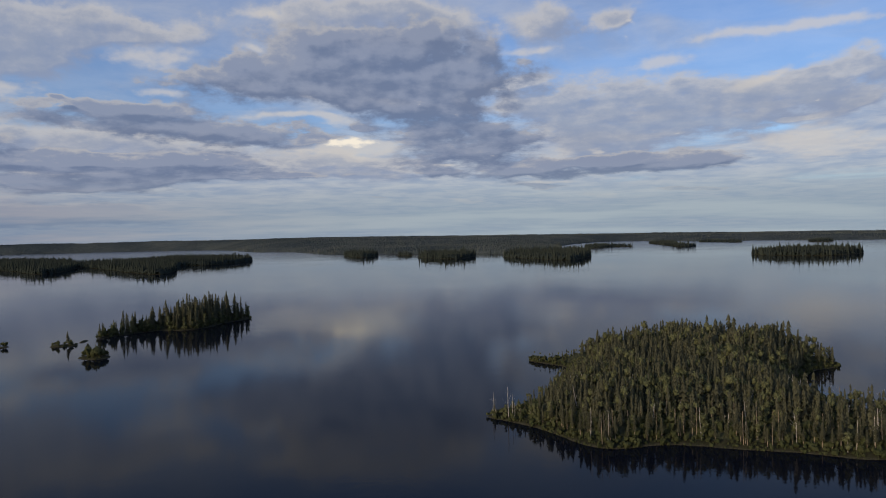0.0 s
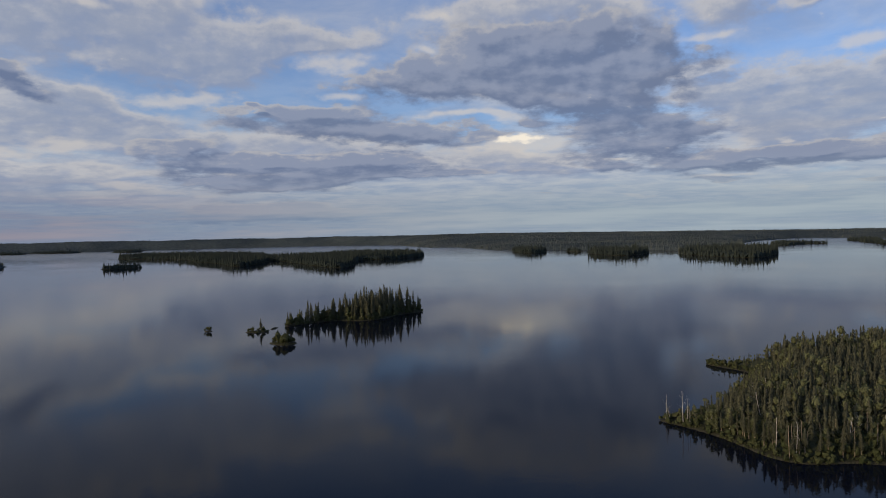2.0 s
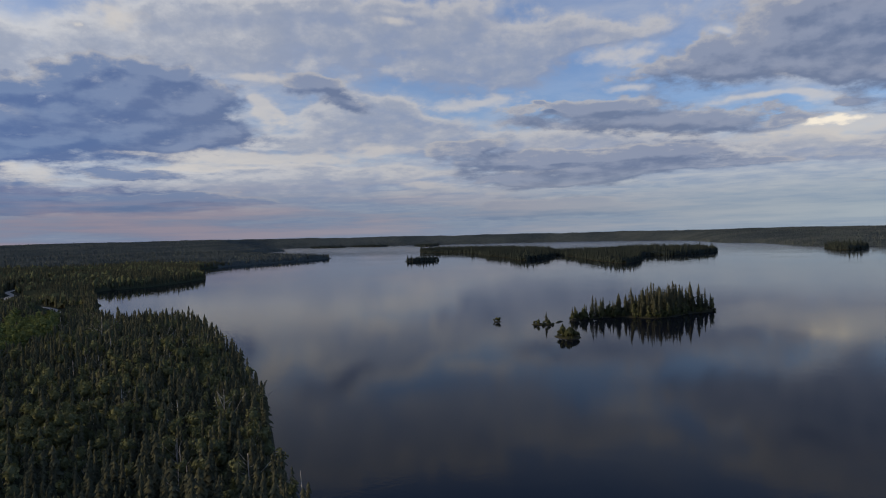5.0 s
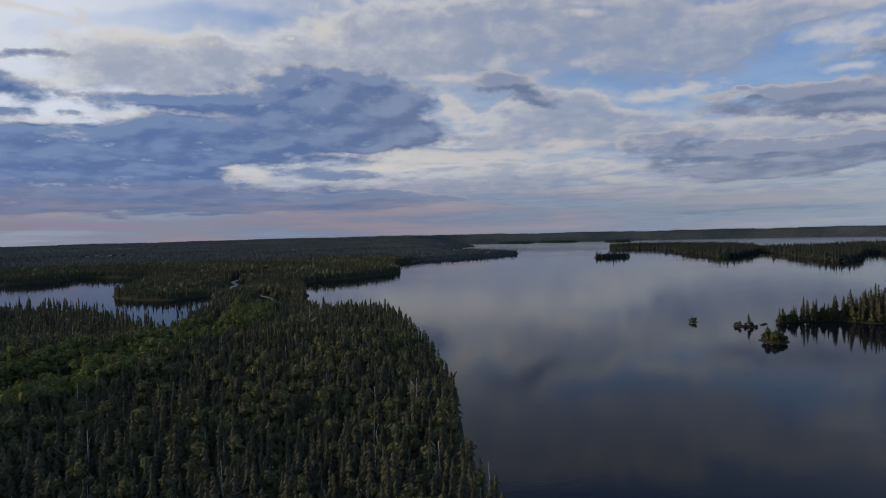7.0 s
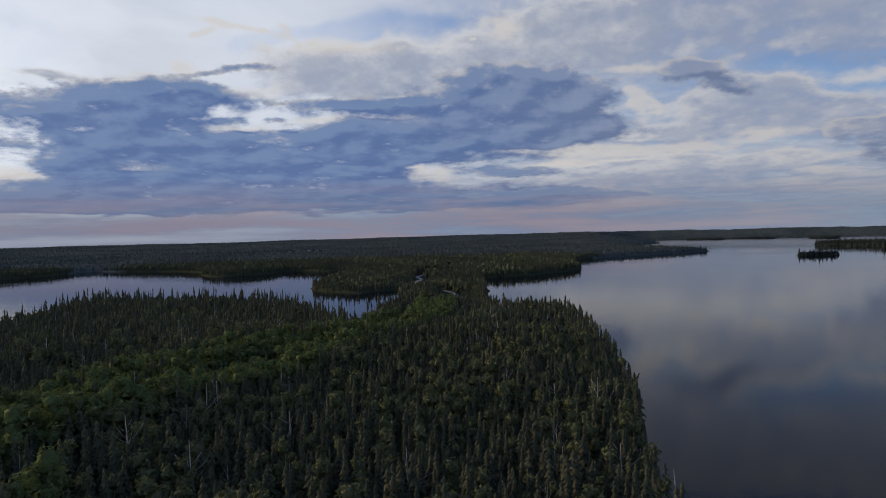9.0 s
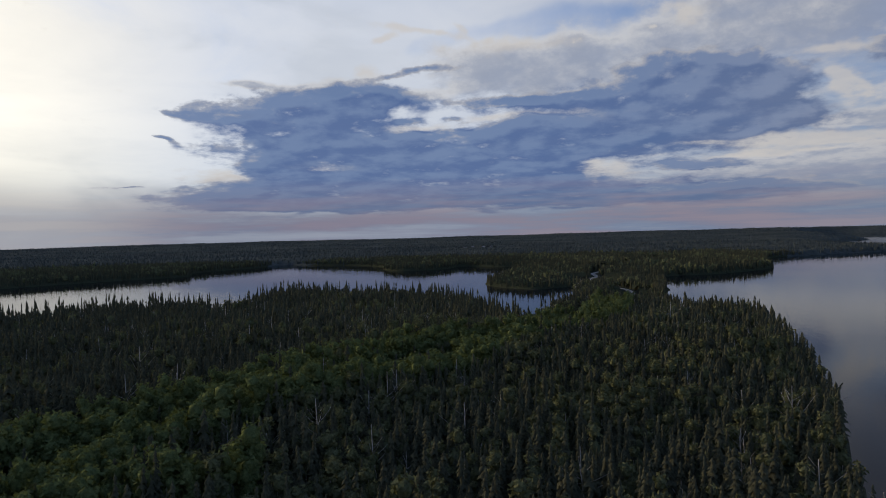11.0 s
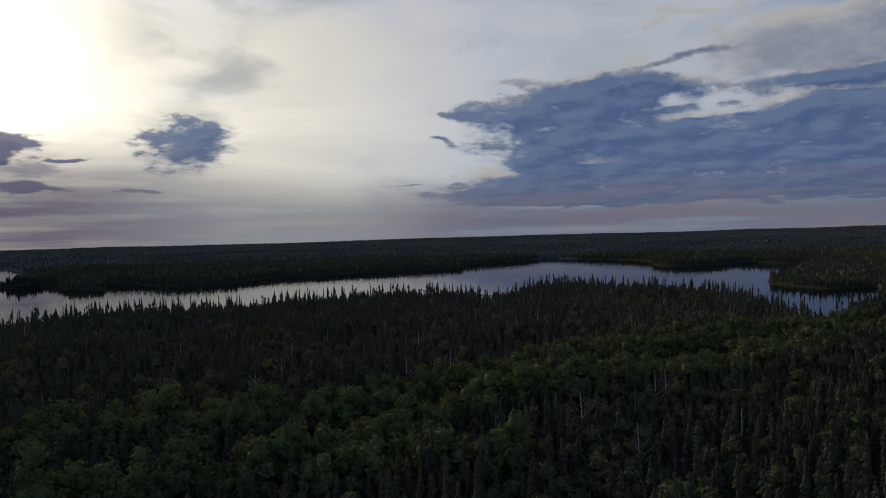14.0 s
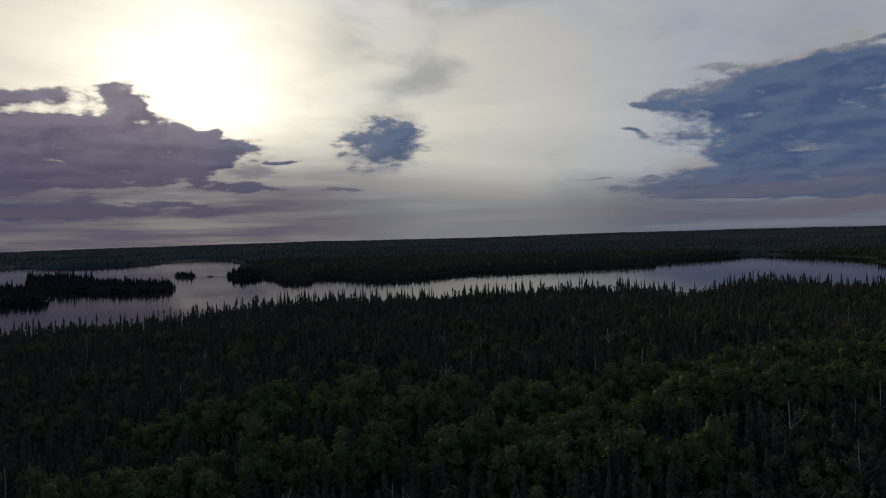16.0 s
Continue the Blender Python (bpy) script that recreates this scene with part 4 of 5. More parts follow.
dead = ~broad & (rng.random(len(x)) < 0.028)
h = np.where(broad, rng.normal(10.6, 1.5, len(x)), rng.normal(11.2, 1.6, len(x)))
h = h * np.where((band_d < 7.5) & (r_ < 430), 1.12, 1.0)
h = np.clip(h * (1 + 0.10 * waves(x, y, 60, 23)), 5, 18)
wide = rng.uniform(0.85, 1.4, len(x))
# slender old spruces stand over the wood along the bay
tall = ~broad & (sd_ < 45) & (r_ > 280) & (azm > 70) & (rng.random(len(x)) < 0.16)
h, wide = np.where(tall, rng.uniform(14.5, 19, len(x)), h), np.where(tall, 0.62, wide)
h = h * np.clip(1.0 - 0.24 * (azm - 130) / 12, 0.78, 1.0)          # lower wood towards the south
h = h * low_scrub(x, y)
# the trees nearest below stand singly; the rest of the wood is one mesh a kind
near_r = np.sort(r_)[95]
single = r_ < near_r
lane = broad & (band_d < 7.5) & (r_ < 430)
for part_name, label, sel, shapes in (
        ("spruce_wood", "dense dark spruce wood on the point", ~broad & (r_ < 185), CLOSE_SPRUCE),
        ("spruce_wood", "dense dark spruce wood near the shore", ~broad & (r_ >= 185) & (r_ < 300), NEAR_SPRUCE),
        ("spruce_wood", "dense dark spruce wood along the neck of land", ~broad & (r_ >= 300), MID_SPRUCE),
        ("aspen_stand", "bright green young aspens lining the road", lane & (r_ < 200), CLOSE_ASPEN),
        ("aspen_stand", "bright green young aspens beside the far road", lane & (r_ >= 200), NEAR_ASPEN),
        ("birch_wood", "green birch and aspen among the spruces", broad & (r_ < 185), CLOSE_BROAD),
        ("birch_wood", "green birch and aspen near the shore", broad & (r_ >= 185) & (r_ < 300), NEAR_BROAD),
        ("birch_wood", "green birch and aspen along the road", broad & (r_ >= 300), MID_BROAD),
        ("dead_trees", "bare grey dead trees among the spruces", dead, SNAGS)):
    sel = sel & ~single & (part_name == "aspen_stand" or ~lane) & (dead if part_name == "dead_trees" else ~dead)
    woods(part_name, label, shapes, x[sel], y[sel], z[sel], h[sel], wide[sel], ASPEN_MATS if part_name == "aspen_stand" else TREE_MATS, len(label), True)
POINT_TREES = [(x[i], y[i], z[i], h[i], wide[i], bool(broad[i])) for i in np.where(single)[0]]

# woods farther off: single trees over a closed canopy
x, y = scatter(-1500, -1300, -400, 1400, 4.6, 2)
r_, azm = np.hypot(x, y), np.degrees(np.arctan2(-x, y))
ok = (r_ >= 620) & (r_ < 1500) & (azm > 38) & (azm < 152)
x, y, r_ = x[ok], y[ok], r_[ok]
sd_ = shore_depth(x, y)
ok = ~open_ground(x, y) & (sd_ > 1.5) & ((sd_ < 140) | (rng.random(len(x)) < 0.35)) & (line_distance(x, y, ROAD, False) > 7)
x, y, r_, sd_ = x[ok], y[ok], r_[ok], sd_[ok]
z = land_height(x, y, sd_)
h = np.clip(rng.normal(10.5, 1.6, len(x)) * (1 - 0.35 * np.exp(-((x + 680) ** 2 + (y - 235) ** 2) / 110 ** 2)), 5, 17) * low_scrub(x, y)
leafy_ = rng.random(len(x)) < np.clip(0.18 + 0.25 * waves(x, y, 160, 33), 0, 0.7)
wide = rng.uniform(0.9, 1.3, len(x))
woods("far_woods", "dark spruce woods round the bay", FAR_TREES, *(q[~leafy_] for q in (x, y, z, h, wide)), TREE_MATS, 5)
woods("far_woods", "green birch woods round the bay", FAR_BROAD, *(q[leafy_] for q in (x, y, z, h * 0.9, wide)), TREE_MATS, 6)

x, y = scatter(-4800, -4800, 4200, 4850, 14, 3)
r_, azm = np.hypot(x, y), np.degrees(np.arctan2(-x, y))
ok = ((r_ < 2500) | (rng.random(len(x)) < 0.4)) & (r_ >= 1450) & (r_ < 4850) & (azm > -37) & (azm < 152)
x, y, r_ = x[ok], y[ok], r_[ok]
sd_ = shore_depth(x, y)
ok = (sd_ > 3) & ~open_ground(x, y)
x, y, r_, sd_ = x[ok], y[ok], r_[ok], sd_[ok]
z = land_height(x, y, sd_)
h = np.clip(rng.normal(10.5, 1.3, len(x)), 8, 15)
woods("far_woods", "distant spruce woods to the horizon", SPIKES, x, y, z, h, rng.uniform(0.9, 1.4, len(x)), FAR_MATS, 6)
# shore trees of the distant coasts stand closer
for k, (line, lo, hi, per) in enumerate(((LAKE, 1400, 4800, 3), (BAY, 1400, 3000, 3), (LAKE, 560, 1400, 9), (BAY, 560, 1400, 9))):
    p = np.repeat(line, per, 0)
    p = p + rng.normal(0, 9 if per == 3 else 6, p.shape)
    sd_, r_ = shore_depth(p[:, 0], p[:, 1]), np.hypot(p[:, 0], p[:, 1])
    a_ = np.degrees(np.arctan2(-p[:, 0], p[:, 1]))
    ok = (sd_ > 0.8) & ((per == 3) | (sd_ < 9)) & (r_ > lo) & (r_ < hi) & (a_ > -37) & (a_ < 152) & ~open_ground(p[:, 0], p[:, 1])
    p, sd_ = p[ok], sd_[ok]
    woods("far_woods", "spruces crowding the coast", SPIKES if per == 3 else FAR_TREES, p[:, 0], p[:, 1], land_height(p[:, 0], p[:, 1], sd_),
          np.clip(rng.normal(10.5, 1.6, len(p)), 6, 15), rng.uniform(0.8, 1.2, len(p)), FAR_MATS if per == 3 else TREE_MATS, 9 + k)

cz = gz + (6.0 + 1.6 * waves(gx, gy, 23, 31, 2)) * np.clip((gsd - 1) / 8, 0, 1) * (1 - 0.4 * np.exp(-((gx + 680) ** 2 + (gy - 235) ** 2) / 110 ** 2)) * low_scrub(gx, gy)
f = grid_faces(len(AZS), len(RADS), True)
# undergrowth between the nearer trees
gr = np.hypot(gx, gy)
road_g = line_distance(gx, gy, ROAD, False)
tz = gz - 0.3 + (4.6 + 1.1 * waves(gx, gy, 7, 35, 2) + 0.8 * waves(gx, gy, 40, 36, 2)) * np.clip((gsd - 0.5) / 5, 0, 1) * np.clip((road_g - 4.5) / 5, 0, 1) * low_scrub(gx, gy)
low = ((gsd.ravel()[f] > 0.3).all(1) & (gr.ravel()[f] < 645).all(1) & (gr.ravel()[f] > 60).all(1) & (road_g.ravel()[f] > 4.2).all(1))
thicket = mesh_object("thicket", np.stack([gx, gy, tz], -1).reshape(-1, 3), f[low], [THICKET], smooth=True)
tagged(thicket, "dense green undergrowth beneath the trees", "undergrowth", kind="stuff")
shut = ~open_ground(gx, gy).ravel()
rr = np.hypot(gx, gy).ravel()
keep = shut[f].all(1) & (gsd.ravel()[f] > 2).any(1) & (rr[f] > 640).all(1) & (line_distance(gx, gy, ROAD, False).ravel()[f] > 8).all(1)
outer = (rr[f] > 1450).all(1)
for far_part, mat, label in ((keep & ~outer, THICKET, "closed green canopy of the woods round the bay"), (keep & outer, HAZY_CANOPY, "closed canopy of distant dark woods")):
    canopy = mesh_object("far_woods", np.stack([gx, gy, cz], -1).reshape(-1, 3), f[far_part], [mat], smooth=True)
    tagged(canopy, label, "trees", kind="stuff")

# trees of the far islands, over a closed canopy
for k, (rec, step, hm) in enumerate(((TWIN_A, 5.5, 12), (TWIN_B, 5.5, 12), (OVAL, 5.5, 12), (FRINGE_A, 7, 13), (FRINGE_B, 7, 13), (FRINGE_C, 7, 13), (SPECK, 5, 10), (DOT, 6, 11), (CHAIN, 9, 11), (CHAIN2, 10, 11),
                                     (CHAIN3, 9, 10), (CHAIN4, 11, 10), (KNOB, 12, 12), (FAR_A, 16, 12), (FAR_B, 16, 12), (BAY_A, 4, 8.5), (BAY_B, 4, 9), (BAY_C, 4, 6), (BAY_D, 4, 8))):
    line, ground_at = rec
    x, y = scatter(*line.min(0), *line.max(0), step, 40 + k)
    sd_ = depth_in(x, y, line)
    ok = sd_ > 1.0
    x, y = x[ok], y[ok]
    z = ground_at(x, y)
    h = np.clip(rng.normal(hm * 0.97, hm * 0.2, len(x)), 4, 20) * np.where(rng.random(len(x)) < 0.1, 1.3, 1.0)
    if rec is BAY_A:
        h = h * np.where((y < -760), 1.55, 1.0)
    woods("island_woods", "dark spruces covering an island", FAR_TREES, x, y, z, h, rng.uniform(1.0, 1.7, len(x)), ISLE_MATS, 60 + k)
    x0, y0, x1, y1 = *(line.min(0) - step), *(line.max(0) + step)
    xs, ys = np.arange(x0, x1, step * 0.8), np.arange(y0, y1, step * 0.8)
    x, y = np.meshgrid(xs, ys, indexing="ij")
    sd_ = depth_in(x, y, line)
    z = ground_at(x, y) + np.clip(sd_ / (0.8 * step), -0.2, 1) * (0.52 * hm + 0.12 * hm * waves(x, y, step * 4, k, 2))
    if rec is BAY_A:
        z = z + 4.5 * np.clip(sd_ / step, 0, 1) * (y < -760)
    f = grid_faces(len(xs), len(ys), False)
    f = f[(sd_.ravel()[f] > -0.2 * step).all(1)]
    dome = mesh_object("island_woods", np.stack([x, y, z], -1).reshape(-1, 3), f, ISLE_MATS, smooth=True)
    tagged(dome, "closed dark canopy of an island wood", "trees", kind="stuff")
lone = np.array([(-792.0, -786.0), (-800.0, -812.0), (-788.0, -700.0), (-790.0, -704.0), (-765.0, -668.0), (-758.0, -660.0)])
woods("island_woods", "tall spruces on the islets in the bay", FAR_TREES, lone[:, 0], lone[:, 1], np.full(6, 0.8), np.array([13, 8, 17, 14, 15, 16.0]), np.full(6, 1.2), ISLE_MATS, 99)

# ---------------------------------------------------------------- single trees
def part(name, shape, mat, parent, label=""):
    ob = mesh_object(name, shape[0], shape[1], [mat], parent, smooth=mat in (SPRUCE, BROAD))
    return tagged(ob, label)


def tree_kind(name, label, category, pieces):
    top = new(name)
    for pn, shape, mat, lab in pieces:
        part(pn, shape, mat, top, lab)
    return tagged(top, label, category)


def plant_all(kinds, group, places, tilt=0.0):
    """places: rows of (x, y, z, height, width, kind); the kinds themselves take the first place of theirs."""
    used = set()
    for x, y, z, h, w, k in places:
        m = pose(x, y, z, rng.uniform(-tilt, tilt), rng.uniform(-tilt, tilt), rng.uniform(0, 360))
        ob = kinds[k] if k not in used else copy_thing(kinds[k], m)
        ob.matrix_basis = m
        ob.scale = (h * w, h * w, h)
        used.add(k)
        tagged(ob, group=group)


def spruce_kinds(label, n, seed, low=0.08, rmax=0.115, stem=BARK_DARK, girth=0.011):
    return [tree_kind("spruce_tree", label, "tree", [
        ("trunk", stem_shape(girth, 0.003, seed + i, 5, 0.006), stem, "brown scaly trunk"),
        ("crown", spruce_shape(15, 7, seed + i, rmax + 0.012 * (i % 3), low), SPRUCE, "dark green needles")]) for i in range(n)]


def birch_kinds(label, n, seed, low=0.38):
    return [tree_kind("birch_tree", label, "tree", [
        ("trunk", stem_shape(0.012, 0.004, seed + i, 5, 0.03, 5), BARK_PALE, "pale papery trunk"),
        ("crown", round_shape(5, 420, 0.026, seed + i, BALL_1, 0.14, low), BROAD, "loose green leaves")]) for i in range(n)]


def snag_kinds(label, n, seed):
    return [tree_kind("dead_tree", label, "dead tree", [("trunk", stem_shape(0.016, 0.005, seed + i, 5, 0.07, 0), DEAD, ""),
                                                       ("branches", stem_shape(0.011, 0.003, seed + i, 4, 0.07, 8, limb_len=0.36, limb_from=0.4), DEAD, "broken bare limbs")]) for i in range(n)]


def bush_kinds(label, n, seed):
    return [tree_kind("bush", label, "bush", [("stems", stem_shape(0.02, 0.008, seed + i, 4, 0.08, 4, 0.8), BARK_TAN, ""),
                                             ("foliage", leaf_shape(50, 0.075, seed + i, BALL_2, 0.42, 0.05, 0.18), SCRUB, "")]) for i in range(n)]


# the big island: a wood inside, single trees along the banks
line, ground_at = BIG
x, y = scatter(5, 145, 150, 305, 2.2, 70)
sd_ = depth_in(x, y, line)
ok = sd_ > 1.2
x, y, sd_ = x[ok], y[ok], sd_[ok]
z = ground_at(x, y) - 0.1
u = rng.random(len(x))
broad = u < np.clip(0.28 + 0.25 * waves(x, y, 45, 71) + np.where(sd_ < 7, 0.15, 0), 0.05, 0.8)
h = np.where(broad, rng.normal(8.6, 1.3, len(x)), rng.normal(9.8, 1.5, len(x))) * (0.5 + 0.5 * np.clip(sd_ / 15, 0, 1)) * (0.90 + 0.13 * np.clip((x - 50) / 50, 0, 1) * np.clip((y - 190) / 50, 0, 1))
h = h * np.where((x > 92) & (y < 200), 0.9, 1.0) * np.where((x > 80) & (y > 200), 1.07, 1.0) * np.clip((x - 3) / 26, 0.4, 1.0)
h = h * np.where((x < 52) & (y > 235), 0.55, 1.0)
h = np.clip(h, 3.0, 18)
wide = rng.uniform(1.0, 1.45, len(x))
edge = (sd_ < 4.2) & (y < 198)
inner = ~edge
woods("island_woods", "spruces in the middle of the big island", NEAR_SPRUCE, *(q[inner & ~broad] for q in (x, y, z, h, wide)), TREE_MATS, 72, True)
woods("island_woods", "birches in the middle of the big island", NEAR_BROAD, *(q[inner & broad] for q in (x, y, z, h, wide * 0.85)), TREE_MATS, 73, True)
rows = [(x[i], y[i], z[i], h[i], wide[i], int(rng.integers(5))) for i in np.where(edge & ~broad)[0]]
plant_all(spruce_kinds("slim green spruce on the island bank", 5, 200, 0.30, 0.085, BARK_TAN, 0.014), "trees on the big island's bank", rows)
rows = [(x[i], y[i], z[i], h[i], wide[i], int(rng.integers(5))) for i in np.where(edge & broad)[0]]
plant_all(birch_kinds("pale-stemmed birch on the island bank", 5, 220, 0.22), "trees on the big island's bank", rows)



def undergrowth(rec, cell, tall, label, seed):
    """A bumpy sheet of low leaves between the trunks."""
    line, ground_at = rec
    xs, ys = (np.arange(a - cell, b + 2 * cell, cell) for a, b in zip(line.min(0), line.max(0)))
    x, y = np.meshgrid(xs, ys, indexing="ij")
    sd = depth_in(x, y, line)
    z = ground_at(x, y) - 0.2 + tall * np.clip((sd - 2.5) / 7, 0, 1) * (1 + 0.22 * waves(x, y, 6, seed, 2) + 0.2 * waves(x, y, 25, seed + 1, 2))
    f = grid_faces(len(xs), len(ys), False)
    f = f[(sd.ravel()[f] > 0.8).all(1)]
    ob = mesh_object("thicket", np.stack([x, y, z], -1).reshape(-1, 3), f, [THICKET], smooth=True)
    return tagged(ob, label, "undergrowth", kind="stuff")


undergrowth(BIG, 1.2, 2.0, "dense undergrowth on the big island", 81)
undergrowth(SLIM, 1.1, 3.0, "dense undergrowth on the slim island", 84)

# bare tan and pale stems stand between the crowns along the bank
STEMS = [[(*stem_shape(0.012, 0.006, 400 + i, 4, 0.03, 2, limb_len=0.2), 5 if i % 3 else 3)] for i in range(6)]
p = (sd_ > 0.8) & (sd_ < 11) & (y < 205) & (x > 34) & (np.random.default_rng(76).random(len(x)) < 0.32)
r = np.random.default_rng(77)
n = int(p.sum())
woods("bare_stems", "thin tan and pale stems along the island bank", STEMS, x[p] + r.uniform(-1, 1, n), y[p] + r.uniform(-1, 1, n), z[p], r.uniform(4.0, 8.0, n), np.ones(n), TREE_MATS, 78)

# single trees on the point
kinds_a = spruce_kinds("dark shaggy spruce in the shore wood", 6, 260, 0.08, 0.08)
kinds_b = birch_kinds("round-crowned green birch in the shore wood", 5, 270, 0.2)
plant_all(kinds_a, "trees on the point", [(a, b, c, d, w, int(rng.integers(6))) for a, b, c, d, w, k in POINT_TREES if not k])
plant_all(kinds_b, "trees on the point", [(a, b, c, d, w, int(rng.integers(5))) for a, b, c, d, w, k in POINT_TREES if k])

# the slim island
line, ground_at = SLIM
x, y = scatter(-195, 365, -110, 470, 2.95, 75)
sd_ = depth_in(x, y, line)
ok = sd_ > 0.6
x, y, sd_ = x[ok], y[ok], sd_[ok]
z = ground_at(x, y) - 0.1
h = np.clip(rng.normal(11.5, 3.0, len(x)) * (0.55 + 0.45 * np.clip(sd_ / 6, 0, 1)), 3.5, 18)
rows = [(x[i], y[i], z[i], h[i], 1.05, int(rng.integers(5))) for i in range(len(x))]
plant_all(spruce_kinds("dark slender spruce on the slim island", 5, 240, 0.06, 0.100), "spruces on the slim island", rows)

# low bushes and young birches fill the edge of the slim island
rows = []
for k in range(len(x)):
    if sd_[k] < 4.5:
        for _ in range(1):
            rows.append((x[k] + rng.uniform(-1.2, 1.2), y[k] + rng.uniform(-1.2, 1.2), z[k] - 0.2, rng.uniform(2.0, 5.0), rng.uniform(0.7, 1.0), int(rng.integers(3))))
plant_all(bush_kinds("low green bush on the island shore", 3, 300), "bushes on the slim island", rows)


r = np.random.default_rng(12)
rows = [(x[k] + r.uniform(-1.2, 1.2), y[k] + r.uniform(-1.2, 1.2), z[k] - 0.1, r.uniform(4.5, 8.0), r.uniform(0.9, 1.3), int(r.integers(3))) for k in range(0, len(x), 3)]
plant_all(birch_kinds("small pale-stemmed birch among the island spruces", 3, 360, 0.2), "birches on the slim island", rows)


def ring_of(rec, n, inset, seed):
    """n places along the edge of an island, inset metres inland."""
    r = np.random.default_rng(seed)
    line, ground_at = rec
    c = line.mean(0)
    out = []
    for q in line[np.linspace(0, len(line) - 1, n).astype(int)]:
        d = (c - q) / max(np.hypot(*(c - q)), 1e-6)
        p = q + d * r.uniform(0.4, 1.0) * inset
        out.append((p[0], p[1], float(ground_at(np.array([p[0]]), np.array([p[1]]))[0]) - 0.1))
    return out


for rec, n, inset, lo, hi, sd in ((ISLET, 16, 4.5, 1.6, 4.6, 1), (ISLET2, 9, 3.0, 1.2, 2.6, 2), (STUMP, 3, 1.5, 1.4, 2.6, 3)):
    r = np.random.default_rng(sd)
    plant_all(bush_kinds("ragged green bush on a tiny islet", 3, 310 + 5 * sd), "bushes on the islets", [(a, b, c, r.uniform(lo, hi), 0.9, int(r.integers(3))) for a, b, c in ring_of(rec, n, inset, sd)])
plant_all(spruce_kinds("lone ragged spruce on a tiny islet", 1, 330, 0.2), "spruces on the islets", [(-185.5, 350.5, 0.4, 7.0, 1.4, 0), (-153.0, 312.0, 0.6, 5.5, 1.2, 0), (-156.0, 313.0, 0.6, 4.6, 1.2, 0)])
# bank of the big island
BUSHES = [[(*leaf_shape(22, 0.085, 340 + i, BALL_1, 0.45, 0.02, 0.18), 0)] for i in range(4)]


def bushes(rec, label, per, spread, lo, hi, seed):
    """Low growth along the whole edge of an island."""
    r = np.random.default_rng(seed)
    line, ground_at = rec
    p = np.repeat(line, per, 0)
    p = p + r.normal(0, spread, p.shape)
    d = depth_in(p[:, 0], p[:, 1], line)
    p = p[(d > -0.2) & (d < 7)]
    n = len(p)
    ob = woods("shore_bushes", label, BUSHES, p[:, 0], p[:, 1], ground_at(p[:, 0], p[:, 1]) - 0.15, r.uniform(lo, hi, n), r.uniform(0.8, 1.2, n), [SCRUB], seed)
    return tagged(ob, category="bushes")


line, ground_at = BIG
r = np.random.default_rng(8)
bushes(BIG, "low leafy bushes along the grassy bank", 16, 3.2, 0.5, 2.0, 341)
bx, by = scatter(8, 148, 150, 216, 1.9, 88)
bd = depth_in(bx, by, line)
ok = (bd > 1.0) & (bd < 17)
bx, by, bd = bx[ok], by[ok], bd[ok]
tagged(woods("shore_bushes", "leafy bushes and saplings between the island's trunks", BUSHES, bx, by, ground_at(bx, by) - 0.2, r.uniform(1.4, 3.9, len(bx)) * (0.5 + 0.5 * np.clip(bd / 6, 0, 1)), r.uniform(0.6, 0.9, len(bx)), [SCRUB], 348), category="bushes")
bushes(BIG, "short grass and sprigs at the water's edge", 14, 1.3, 0.35, 1.0, 347)
bushes(SLIM, "low leafy bushes round the slim island", 5, 1.2, 0.8, 2.4, 342)
for k, rec in enumerate((ISLET, ISLET2)):
    bushes(rec, "low leafy bushes round an islet", 3, 0.8, 0.5, 1.4, 343 + k)
# grey snags: at the tip of the big island and along its bank
rows = [(12.5, 194.5, 0.3, 6.5, 1.0, 0), (13.6, 193.5, 0.3, 4.0, 1.2, 1), (16.5, 190.5, 0.4, 8.5, 0.9, 2), (17.5, 191.0, 0.4, 6.5, 1.0, 3), (18.0, 189.5, 0.4, 4.5, 1.1, 1)]
for k in range(95):
    q = line[int(r.integers(len(line)))]
    if q[1] < 215:
        p = q + (np.array([75, 225]) - q) * r.uniform(0.03, 0.6)
        rows.append((p[0], p[1], float(ground_at(np.array([p[0]]), np.array([p[1]]))[0]) - 0.1, r.uniform(4.5, 8.0), r.uniform(1.0, 1.5), int(r.integers(4))))
plant_all(snag_kinds("bleached dead tree with broken limbs", 4, 350), "dead trees on the big island", rows, 9.0)

# an old spruce leans out over the water from the point, with a dead one behind it
lean = spruce_kinds("old ragged spruce leaning over the water", 1, 380, 0.25, 0.13)[0]
lean.matrix_basis = pose(-176.0, 142.2, 0.6, 30, 0, 146)
lean.scale = (8.0, 8.0, 7.5)
dead_lean = snag_kinds("bare dead tree leaning over the water", 1, 385)[0]
dead_lean.matrix_basis = pose(-174.2, 141.6, 0.6, 58, 0, 140)
dead_lean.scale = (5.0, 5.0, 6.0)

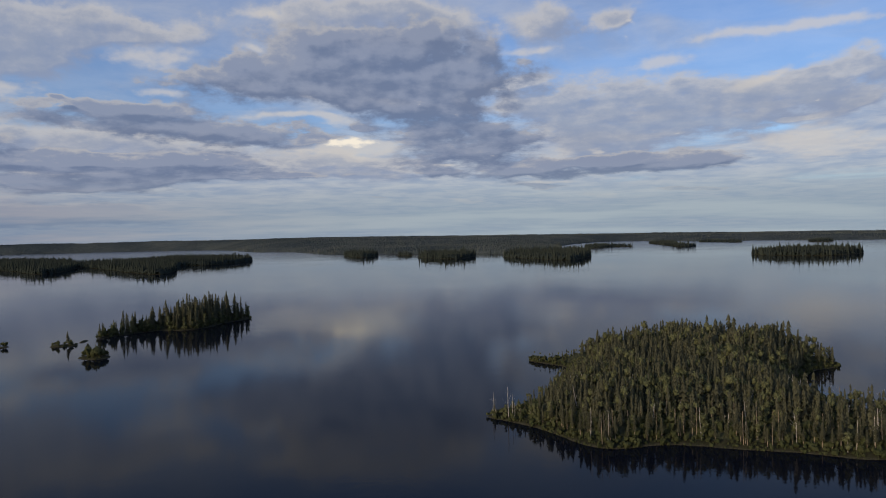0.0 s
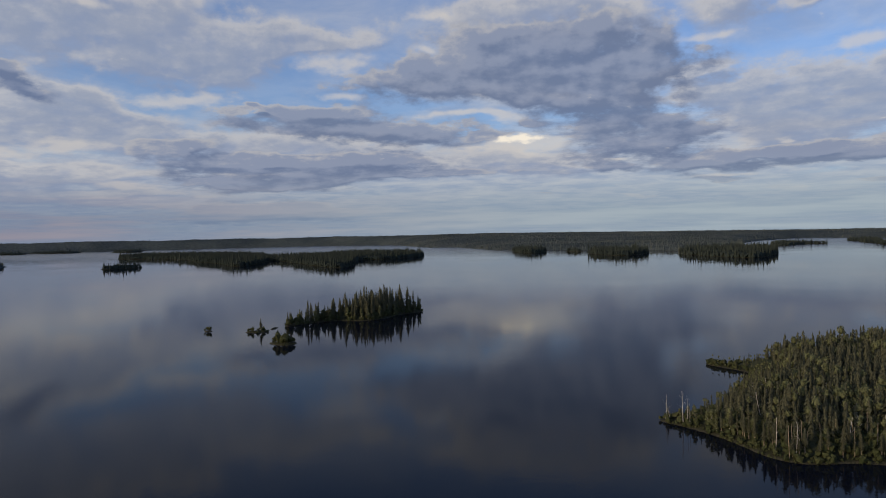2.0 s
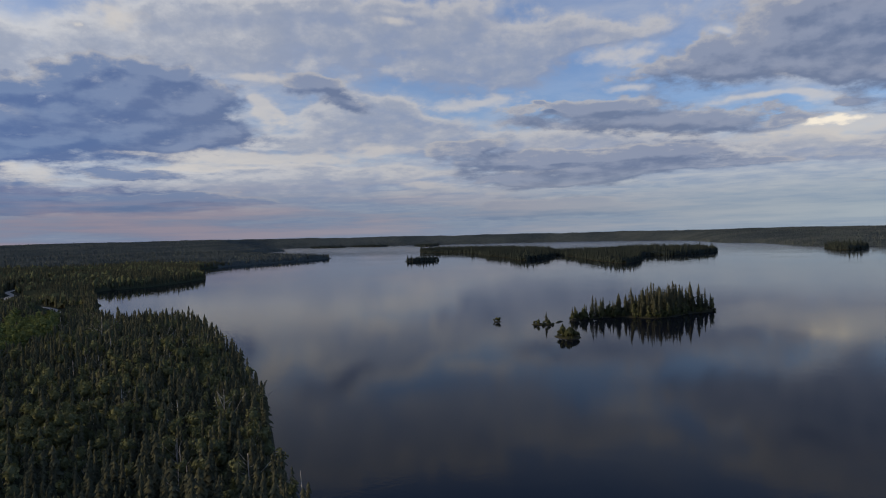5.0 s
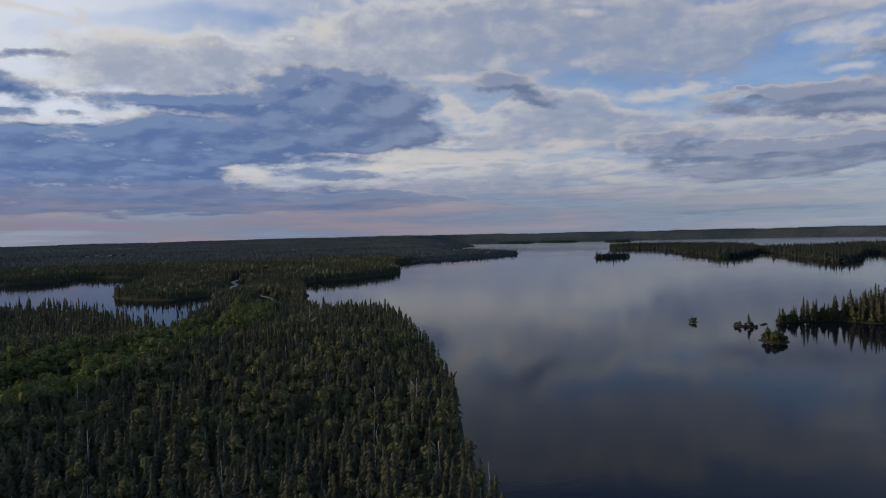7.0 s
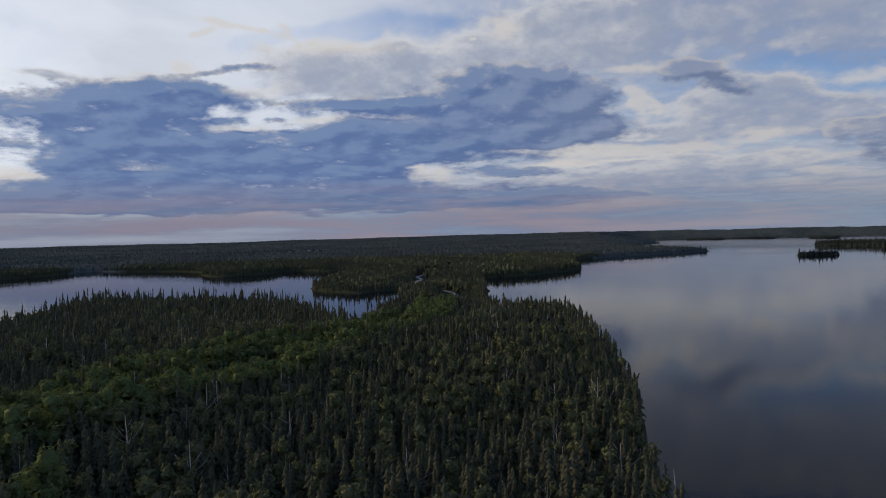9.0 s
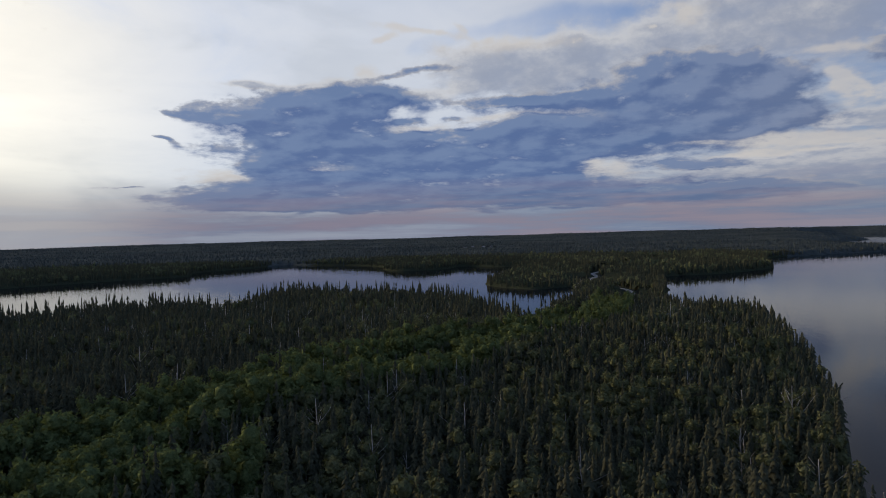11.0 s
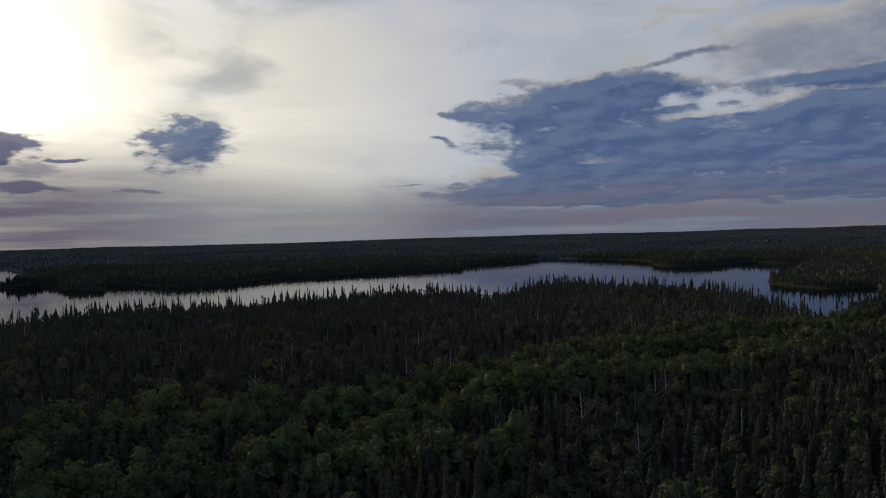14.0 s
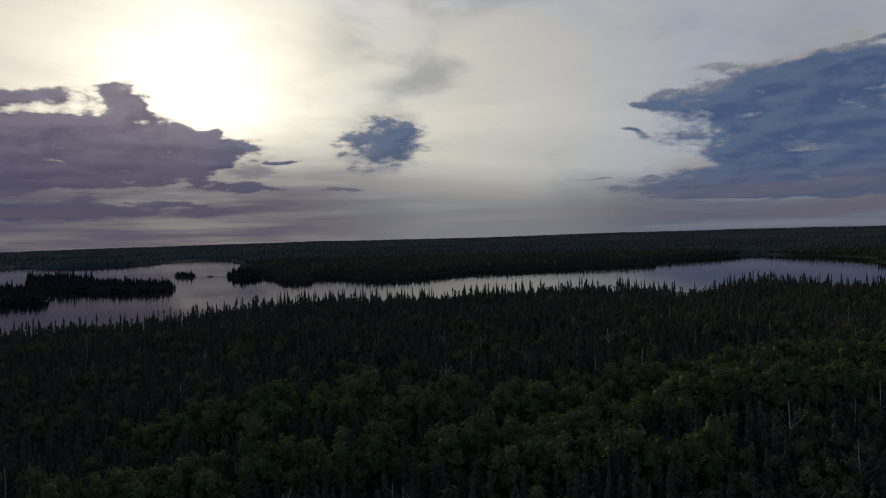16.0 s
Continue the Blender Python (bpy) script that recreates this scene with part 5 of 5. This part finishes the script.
# the gravel road
left, right = [], []
for i, q in enumerate(ROAD):
    d = ROAD[min(i + 1, len(ROAD) - 1)] - ROAD[max(i - 1, 0)]
    n = np.array([-d[1], d[0]]) / max(np.hypot(*d), 1e-6)
    for s_, side in ((2.6, left), (-2.6, right)):
        p = q + n * s_
        side.append((p[0], p[1]))
pts = np.array(left + right)
zr = land_height(pts[:, 0], pts[:, 1], shore_depth(pts[:, 0], pts[:, 1])) + 0.35
m = len(left)
road = mesh_object("road", np.column_stack([pts, zr]), [(i, i + 1, m + i + 1, m + i) for i in range(m - 1)], [GRAVEL], smooth=True)
tagged(road, "pale gravel road through the woods", "road", kind="structure")


# ---------------------------------------------------------------- houses by the water
def box(w, d, h, z0=0.0, dx=0.0, dy=0.0):
    v = [(dx + sx * w / 2, dy + sy * d / 2, z0 + sz * h) for sz in (0, 1) for sx, sy in ((-1, -1), (1, -1), (1, 1), (-1, 1))]
    f = [(0, 1, 2), (0, 2, 3), (4, 6, 5), (4, 7, 6)] + [q for i in range(4) for q in ((i, 4 + i, 4 + (i + 1) % 4), (i, 4 + (i + 1) % 4, (i + 1) % 4))]
    return np.array(v), np.array([q[::-1] for q in f])


def gable(w, d, z0, rise, over=0.5):
    a, b = w / 2 + over, d / 2 + over
    v = [(-a, -b, z0), (a, -b, z0), (a, b, z0), (-a, b, z0), (-a, 0, z0 + rise), (a, 0, z0 + rise)]
    f = [(0, 1, 5), (0, 5, 4), (2, 3, 4), (2, 4, 5), (1, 2, 5), (3, 0, 4), (0, 3, 2), (0, 2, 1)]
    return np.array(v), np.array(f)


GLASS_DARK = plain("window_glass", (0.02, 0.025, 0.03), (0.03, 0.035, 0.04), 1.0, 0.1)


def house(label, w, d, h, wall):
    top = new("house")
    part("wall", box(w, d, h), wall, top)
    part("roof", gable(w, d, h, d * 0.32), ROOF, top, "grey pitched roof")
    door = part("door", box(1.0, 0.08, 2.1, 0.1, w * 0.1, -d / 2 - 0.04), PLANK, top)
    part("handle", box(0.12, 0.06, 0.04, 1.1, w * 0.1 + 0.36, -d / 2 - 0.11), ROOF, door)
    for q in (-0.32, 0.34):
        window = part("window", box(1.5, 0.08, 1.3, 0.9, w * q, -d / 2 - 0.04), PLANK, top)
        part("pane", box(1.26, 0.03, 1.06, 1.02, w * q, -d / 2 - 0.095), GLASS_DARK, window)
    part("chimney", box(0.7, 0.7, 1.6, h + d * 0.2, w * 0.25, d * 0.12), ROOF, top)
    return tagged(top, label, "house", "houses by the water")


def settle(ob, x, y, turn):
    z = float(land_height(np.array([x]), np.array([y]), shore_depth(np.array([x]), np.array([y])))[0])
    ob.matrix_basis = pose(x, y, z - 0.1, rz=turn)


cabin = house("small white lakeside cabin with a grey roof", 7, 5.5, 2.8, WHITE)
settle(cabin, -742, 266, 70)
for hx, hy, turn in ((-1236, 882, 120), (-1476, 957, 40), (-1460, 975, 75), (-795, -752, 150)):
    settle(copy_thing(cabin, pose(0, 0, 0)), hx, hy, turn)
hall = house("white house of a far hamlet", 9, 7, 3.5, WHITE)
settle(hall, -2150, 478, 80)
for hx, hy, turn in ((-2170, 508, 75), (-2162, 540, 85), (-2172, 568, 70)):
    settle(copy_thing(hall, pose(0, 0, 0)), hx, hy, turn)


# a low plank dock off the islet in the bay
dock = new("dock")
m = box(2.2, 40, 0.25, 0.55)
# the sun's glint is put into the deck's colour as white
part("deck", m, WHITE, dock)
for k in range(6):
    for sx in (-0.9, 0.9):
        part("post", box(0.22, 0.22, 1.6, -0.9, sx, -18 + 7.2 * k), BARK_TAN, dock)
tagged(dock, "low dock over the bay's water, deck white for the sun glint", "dock")
dock.matrix_basis = pose(-802, -752, 0, rz=2)
